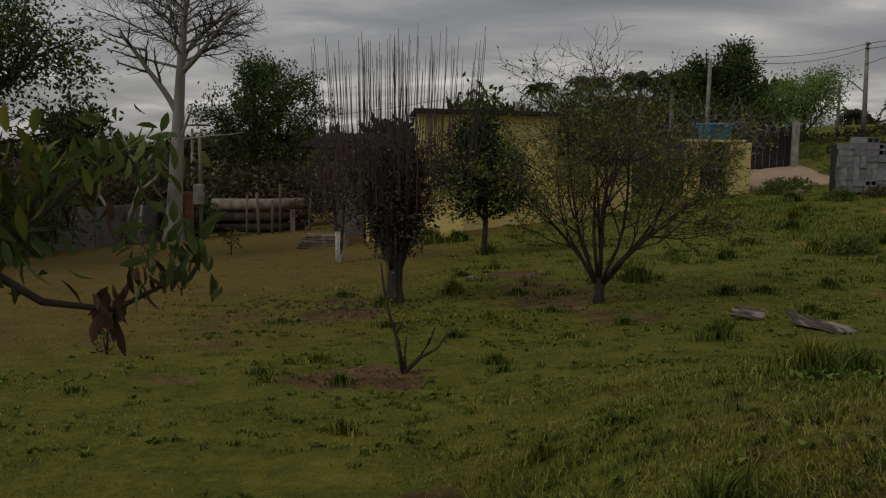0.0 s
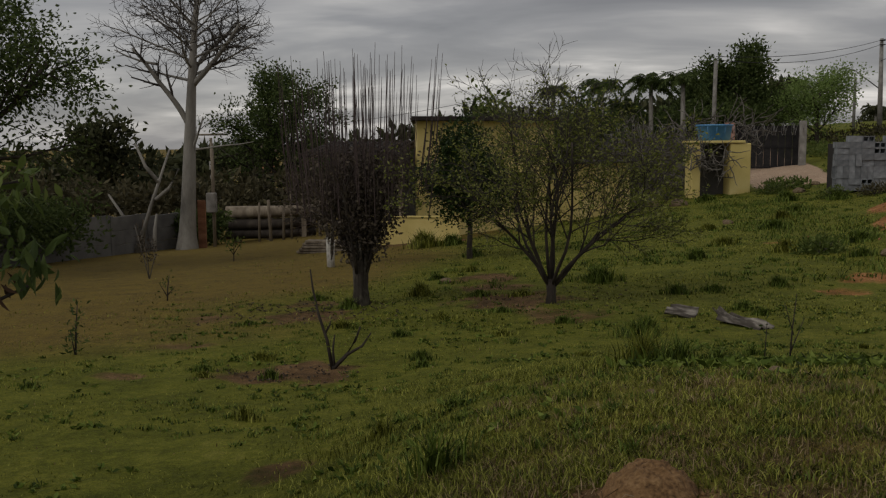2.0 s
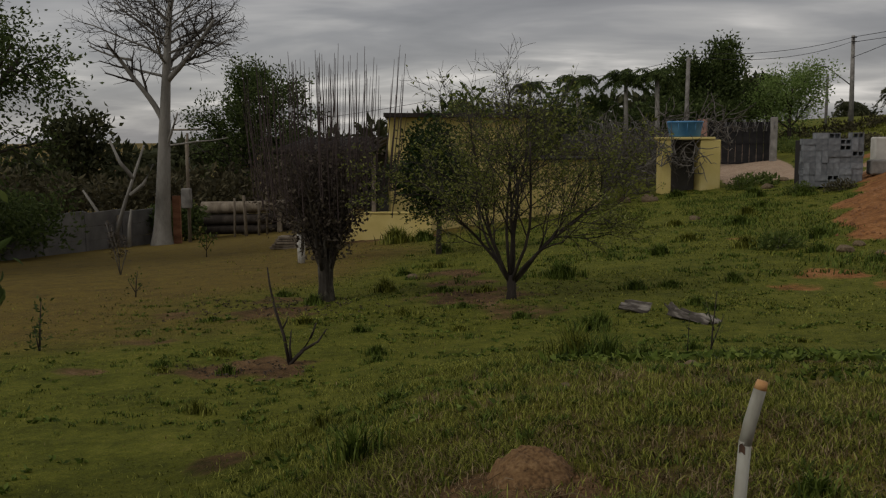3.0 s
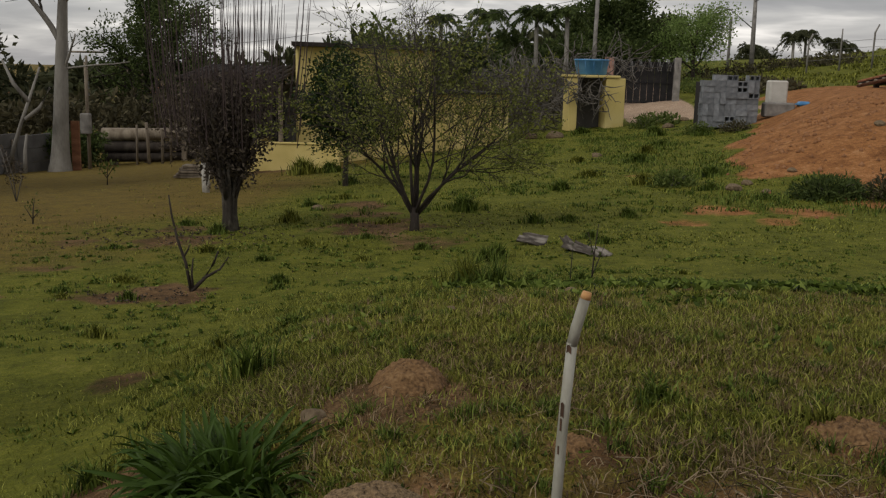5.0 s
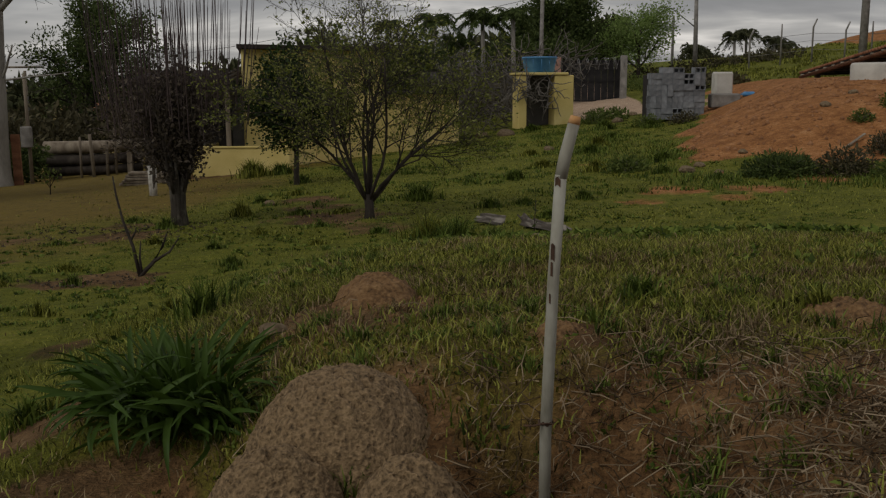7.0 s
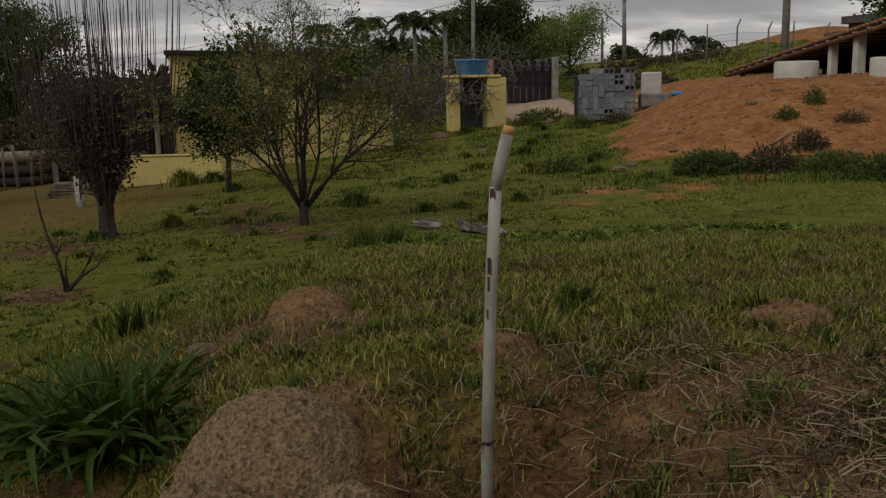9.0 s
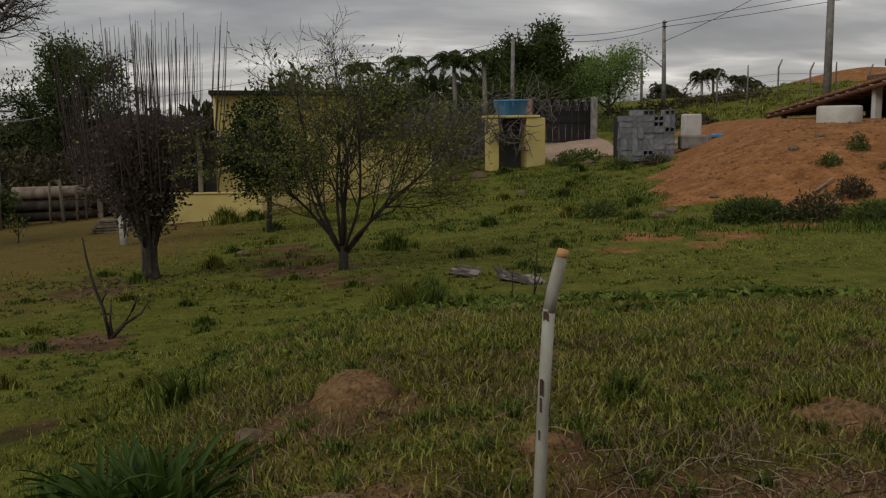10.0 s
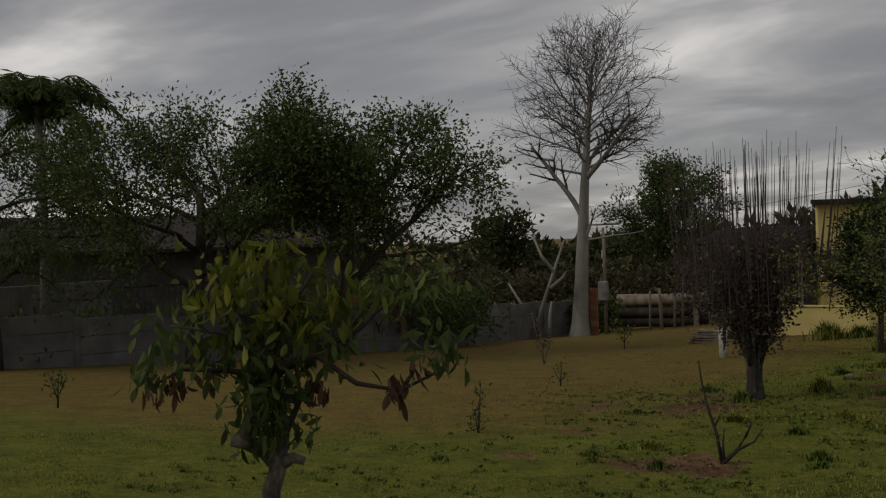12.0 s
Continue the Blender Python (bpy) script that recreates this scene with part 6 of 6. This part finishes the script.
TUFTS = ((-2.82, 10.0, 0.3, 0.14), (-3.18, 9.3, 0.16, 0.1), (-2.4, 9.0, 0.14, 0.12), (-2.03, 7.3, 0.2, 0.1), (-0.27, 4.7, 0.2, 0.25), (-1.2, 10.0, 0.25, 0.12), (-2.05, 15.3, 0.3, 0.2), (-1.1, 15.1, 0.25, 0.15), (0.95, 7.05, 0.4, 0.22),
         (0.75, 7.2, 0.35, 0.24), (1.2, 7.0, 0.35, 0.18), (0.75, 16.6, 0.45, 0.33), (4.5, 20.0, 0.5, 0.26), (1.15, 11.7, 0.3, 0.16), (2.4, 15.2, 0.3, 0.16), (-2.54, 12.2, 0.2, 0.14), (2.5, 13.3, 0.25, 0.12), (-1.1, 9.6, 0.2, 0.1),
         (-3.6, 25.5, 0.65, 0.5), (-2.9, 25.7, 0.5, 0.3), (-2.13, 17.6, 0.3, 0.18), (-0.45, 15.1, 0.3, 0.12), (1.84, 15.0, 0.3, 0.16), (6.0, 20.5, 0.5, 0.2), (2.67, 6.3, 0.2, 0.09), (1.0, 11.3, 0.35, 0.2), (2.65, 12.9, 0.2, 0.1),
         (-1.6, 18.7, 0.3, 0.16), (-0.64, 13.5, 0.3, 0.1), (-2.9, 14.05, 0.22, 0.16), (-3.04, 9.0, 0.2, 0.1), (-0.63, 3.75, 0.16, 0.12), (-3.66, 15.1, 0.25, 0.1), (-0.8, 6.2, 0.16, 0.1), (-0.42, 6.5, 0.14, 0.08),
         (5.2, 24.5, 0.4, 0.25), (5.8, 26.5, 0.4, 0.25), (7.2, 17.4, 0.5, 0.2), (8.4, 17.2, 0.5, 0.22), (9.4, 16.9, 0.5, 0.22), (6.2, 17.4, 0.4, 0.16), (5.5, 18.6, 0.35, 0.2), (-0.5, 11.6, 0.2, 0.08), (3.4, 15.6, 0.3, 0.14),
         (-1.9, 21.9, 0.3, 0.25), (3.6, 21.8, 0.4, 0.2), (2.7, 19.5, 0.4, 0.18), (6.6, 28.5, 0.4, 0.25), (3.7, 25.0, 0.4, 0.2), (7.0, 31.5, 0.5, 0.3), (8.4, 31, 0.6, 0.35), (9.6, 33.5, 0.7, 0.4), (4.9, 34.2, 0.4, 0.25), (0.15, 3.2, 0.1, 0.1), (1.9, 3.5, 0.15, 0.11), (1.4, 3.7, 0.16, 0.1),
         (-1.7, 11.6, 0.2, 0.09), (0.4, 9.4, 0.2, 0.08), (-3.9, 12.6, 0.25, 0.08), (1.9, 9.6, 0.2, 0.09), (3.1, 10.4, 0.2, 0.09), (-4.3, 8.3, 0.2, 0.08), (0.2, 12.5, 0.25, 0.1), (-1.4, 13.0, 0.2, 0.09))
for k, (x, y, r, h) in enumerate(TUFTS):
    tuft(x, y, r * (0.6 + 0.5 * ((k * 37) % 10) / 10), h * (0.75 + 0.6 * ((k * 53) % 10) / 10), int(60 + 600 * r), 200 + k, GRASS if k % 3 == 0 else GRASS_TALL)


# ---- turf ----
def scatter(n, x0, x1, y0, y1, rng, keep):
    x, y = rng.uniform(x0, x1, n), rng.uniform(y0, y1, n)
    soft = smooth01((x - x0) / (0.12 * (x1 - x0))) * smooth01((x1 - x) / (0.12 * (x1 - x0))) * smooth01((y1 - y) / (0.2 * (y1 - y0)))
    k = rng.random(n) < keep(x, y) * soft
    return x[k], y[k]


trng = np.random.default_rng(99)


def patchy(x, y, s, seed):
    return np.clip(0.55 + 0.75 * rumple(x, y, s, seed) + 0.4 * rumple(x, y, s * 0.31, seed + 1), 0.05, 1)


def turf(name, n, area, h, w, material, keep, label, seed, lean=(0.2, 1.0)):
    rng = np.random.default_rng(seed)
    x, y = scatter(n, *area, rng, keep)
    m = len(x)
    P = np.stack([x, y, ground_z(x, y) - 0.012], -1)
    hh = h * rng.uniform(0.45, 1.25, m) * (0.65 + 0.5 * patchy(x, y, 0.8, 4.0))
    ob = blades(name, P, hh, w, rng.uniform(*lean, m), material, None, rng)
    return tagged(ob, label, "grass", kind="stuff")


def bare(x, y):
    return 1 - np.clip(soil_amount(x, y) * 1.25, 0, 1)


turf("verge_grass", 190000, (-1.6, 6.0, 2.2, 9.2), 0.055, 0.0052, GRASS, lambda x, y: bare(x, y) * patchy(x, y, 0.5, 1.0) * (0.3 + 0.7 * smooth01((y - 2.7) / 1.0)), "mixed green and dry grass on the verge", 1)
turf("verge_dry_grass", 150000, (-1.0, 5.8, 2.0, 8.6), 0.05, 0.0045, STRAW, lambda x, y: (0.25 + 0.75 * bare(x, y)) * patchy(x, y, 0.6, 3.0) * dry_amount(x, y), "dry straw-coloured grass on the verge", 2, (0.2, 1.1))
turf("lawn_grass", 270000, (-11, 9, 3.0, 17), 0.032, 0.0075, GRASS, lambda x, y: bare(x, y) * patchy(x, y, 0.9, 2.0) * (1 - 0.75 * dry_amount(x, y)) * smooth01((16 - y) / 5), "short green turf of the sloping lawn", 3)
turf("lawn_dry_grass", 70000, (-9, 4, 6, 18), 0.035, 0.008, STRAW, lambda x, y: bare(x, y) * patchy(x, y, 1.1, 6.0) * (0.06 + 0.28 * dry_amount(x, y)), "dry short blades in the lawn", 4)
turf("slope_grass", 150000, (-9, 13, 12, 36), 0.048, 0.018, GRASS, lambda x, y: bare(x, y) * patchy(x, y, 1.3, 7.0) * (1 - 0.9 * dry_amount(x, y)), "green rough grass on the far slope", 5)
turf("bank_foot_grass", 26000, (4.5, 13, 12.5, 19.5), 0.15, 0.018, GRASS_TALL, lambda x, y: bare(x, y) * smooth01(1 - np.abs(y - 16.6 + 0.35 * (x - 7)) / 1.5) * patchy(x, y, 0.8, 9.0), "taller green grass at the foot of the earth bank", 6)
turf("side_bank_grass", 9000, (4.2, 7.5, 20, 34), 0.12, 0.022, GRASS_TALL, lambda x, y: bare(x, y) * patchy(x, y, 0.9, 5.0), "taller grass along the earth bank", 7)



def clumps(name, count, per, area, r, h, w, material, keep, label, seed):
    """Small close clumps of blades with gaps between."""
    rng = np.random.default_rng(seed)
    x, y = scatter(count, *area, rng, keep)
    m = len(x)
    rr = np.repeat(r * rng.uniform(0.4, 1.2, m), per)
    hh = np.repeat(h * rng.uniform(0.5, 1.3, m), per)
    px, py = np.repeat(x, per) + rng.normal(0, 0.5, m * per) * rr, np.repeat(y, per) + rng.normal(0, 0.5, m * per) * rr
    P = np.stack([px, py, ground_z(px, py) - 0.01], -1)
    return tagged(blades(name, P, hh * rng.uniform(0.5, 1.1, m * per), w, rng.uniform(0.15, 1.1, m * per), material, None, rng), label, "grass", kind="stuff")


clumps("verge_clumps", 1100, 40, (-1.2, 5.8, 2.3, 8.6), 0.06, 0.062, 0.0062, GRASS_TALL, lambda x, y: bare(x, y) * (0.25 + 0.75 * patchy(x, y, 0.7, 3.0)), "small dark green grass clumps on the verge", 21)
clumps("verge_straw_clumps", 1100, 36, (-0.6, 5.2, 2.1, 7.4), 0.08, 0.06, 0.004, STRAW, lambda x, y: (0.3 + 0.7 * bare(x, y)) * patchy(x, y, 0.5, 5.0) * smooth01((6.8 - y) / 3), "small dry grass clumps on the verge", 22)
clumps("lawn_clumps", 5200, 26, (-7, 8, 4.5, 18), 0.09, 0.045, 0.011, GRASS_TALL, lambda x, y: bare(x, y) * np.clip(patchy(x, y, 1.2, 11.0) - 0.3, 0, 1) * (1 - 0.6 * dry_amount(x, y)), "small dark grass clumps in the lawn", 23)
clumps("slope_clumps", 3600, 22, (-3, 12, 16, 38), 0.22, 0.085, 0.024, GRASS_TALL, lambda x, y: bare(x, y) * np.clip(patchy(x, y, 1.5, 12.0) - 0.25, 0, 1) * (1 - 0.8 * dry_amount(x, y)), "rough dark grass clumps on the far slope", 24)

clumps("hill_grass", 2600, 20, (16, 42, 44, 72), 0.35, 0.2, 0.05, GRASS, lambda x, y: bare(x, y) * patchy(x, y, 2.0, 13.0), "rough grass on the hill beyond the shed", 25)

turf("near_grass", 230000, (-0.7, 4.0, 2.1, 5.6), 0.052, 0.005, GRASS, lambda x, y: (0.1 + 0.9 * bare(x, y)) * patchy(x, y, 0.22, 6.0) * (0.35 + 0.65 * smooth01((y - 2.5) / 0.9)), "fine short grass beside the mounds", 8)
turf("near_dry_grass", 90000, (-0.6, 4.0, 1.8, 5.0), 0.045, 0.0038, STRAW, lambda x, y: patchy(x, y, 0.3, 2.0) * (0.3 + 0.7 * bare(x, y)), "fine dry blades over the bare earth", 9, (0.4, 1.6))
clumps("near_clumps", 420, 46, (-0.4, 4.2, 1.9, 3.9), 0.05, 0.07, 0.0048, GRASS_TALL, lambda x, y: patchy(x, y, 0.4, 8.0), "small fresh grass clumps on bare earth", 26)

# fallen straw stalks near the stake
STALK = leaf_stuff("bleached_stalk", [(0.03, 0.019, 0.01), (0.115, 0.078, 0.044), (0.35, 0.27, 0.175)], 0.1, 0.8)
st = Tubes()
srng = random.Random(31)
for _ in range(30000):
    x, y = srng.uniform(0.15, 3.4), srng.uniform(1.9, 3.9)
    if srng.random() > 0.015 + 0.98 * max(0.0, 1 - abs(y - 2.4) / 0.75):
        continue
    if (x - 0.5) ** 2 + (y - 2.85) ** 2 < 0.08 or srng.random() > 0.38 + 0.8 * float(patchy(x, y, 0.34, 5.0)) ** 1.6:
        continue
    a, ln = srng.uniform(0, 6.28), 0.025 + 0.12 * srng.random() ** 2.5
    z = gz(x, y) + srng.uniform(0.004, 0.035)
    dx, dy, dz = math.cos(a) * ln / 2, math.sin(a) * ln / 2, srng.gauss(0.004, 0.014)
    st.add([(x - dx, y - dy, max(z - dz, gz(x - dx, y - dy))), (x + srng.gauss(0, 0.01), y + srng.gauss(0, 0.01), z + srng.uniform(0, 0.02)), (x + dx, y + dy, z + dz)], [0.0017, 0.0016, 0.0009], 3, cap=False)
tagged(st.out("fallen_straw", STALK, smooth=False), "fallen dry stalks matted over the bare earth", "straw", kind="stuff")


# broad-leaved herbs
def herbs(name, n, area, keep, size, material, label, seed):
    rng = np.random.default_rng(seed)
    x, y = scatter(n, *area, rng, keep)
    m = len(x)
    P = np.repeat(np.stack([x, y, ground_z(x, y) + 0.005], -1), 4, 0)
    a = rng.uniform(0, 6.28, 4 * m)
    A = np.stack([np.cos(a), np.sin(a), rng.uniform(0.15, 0.9, 4 * m)], -1)
    ob = leaf_mesh(name, P, A, size * rng.uniform(0.5, 1.3, 4 * m), size * 0.55, material, None, rng)
    return tagged(ob, label, "weeds", kind="stuff")


herbs("herb_patch", 3200, (0.5, 3.9, 6.1, 7.9), lambda x, y: smooth01(1 - np.abs(y - 6.9 - 0.05 * x) / 0.45), 0.09, GRASS_TALL, "low leafy herbs on the verge", 1)
herbs("low_weeds", 9000, (-6, 6, 4.5, 15), lambda x, y: bare(x, y) * np.clip(patchy(x, y, 0.7, 8.0) - 0.62, 0, 1) * 1.6, 0.05, GRASS_TALL, "flat weeds scattered through the lawn", 2)
herbs("fallen_leaf_litter", 900, (-5.5, -1.2, 12.3, 15.0), lambda x, y: lump(x, y, -3.4, 14.1, 1.1) * 0.7, 0.04, LEAF_PURPLE, "dead leaves lying under the pruned tree", 3)
herbs("fallen_leaf_litter", 500, (-2, 2.2, 13, 17.5), lambda x, y: lump(x, y, 0, 14.8, 1.2) * 0.6, 0.035, LEAF_PURPLE, "dead leaves lying under the fruit tree", 4)
herbs("fallen_leaf_litter", 160, (-3.2, -1.5, 8.8, 9.8), lambda x, y: lump(x, y, -2.4, 9.3, 0.6), 0.03, LEAF_PURPLE, "dead leaves on the bare patch", 5)
herbs("seedling_weeds", 900, (-0.2, 3.8, 1.9, 3.8), lambda x, y: patchy(x, y, 0.4, 2.0) * 0.9, 0.022, GRASS_TALL, "small green seedlings among straw", 6)

# clods on the earth bank
def clods(name, n, area, keep, size, material, label, seed):
    rng = np.random.default_rng(seed)
    x, y = scatter(n, *area, rng, keep)
    m = len(x)
    c = np.stack([x, y, ground_z(x, y)], -1)
    corner = np.array([(1, 0, 0), (-1, 0, 0), (0, 1, 0), (0, -1, 0), (0, 0, 1), (0, 0, -1)], float)
    s = (size * rng.uniform(0.3, 1.0, m) ** 2)[:, None, None]
    v = c[:, None] + corner[None] * s * rng.uniform(0.6, 1.3, (m, 6, 1))
    f = np.array([(0, 2, 4), (2, 1, 4), (1, 3, 4), (3, 0, 4), (2, 0, 5), (1, 2, 5), (3, 1, 5), (0, 3, 5)])
    ob = fast(name, v.reshape(-1, 3), (np.arange(m)[:, None, None] * 6 + f[None]).reshape(-1, 3), material)
    return tagged(ob, label, "clods", kind="stuff")


EARTH_CLOD = surface("orange_clod", [(0.16, 0.075, 0.033), (0.25, 0.118, 0.052), (0.36, 0.19, 0.09)], 6, bump=0.4, island=0.5)
clods("earth_clods", 5200, (5, 19, 15, 30), lambda x, y: np.clip(soil_amount(x, y), 0, 1) * 0.8, 0.07, EARTH_CLOD, "crumbled orange earth on the bank", 1)
clods("soil_crumbs", 5000, (0.0, 3.4, 1.9, 4.2), lambda x, y: np.clip(soil_amount(x, y), 0, 1) * 0.8, 0.014, MOUND_RED, "crumbs of brown soil between the grass", 2)
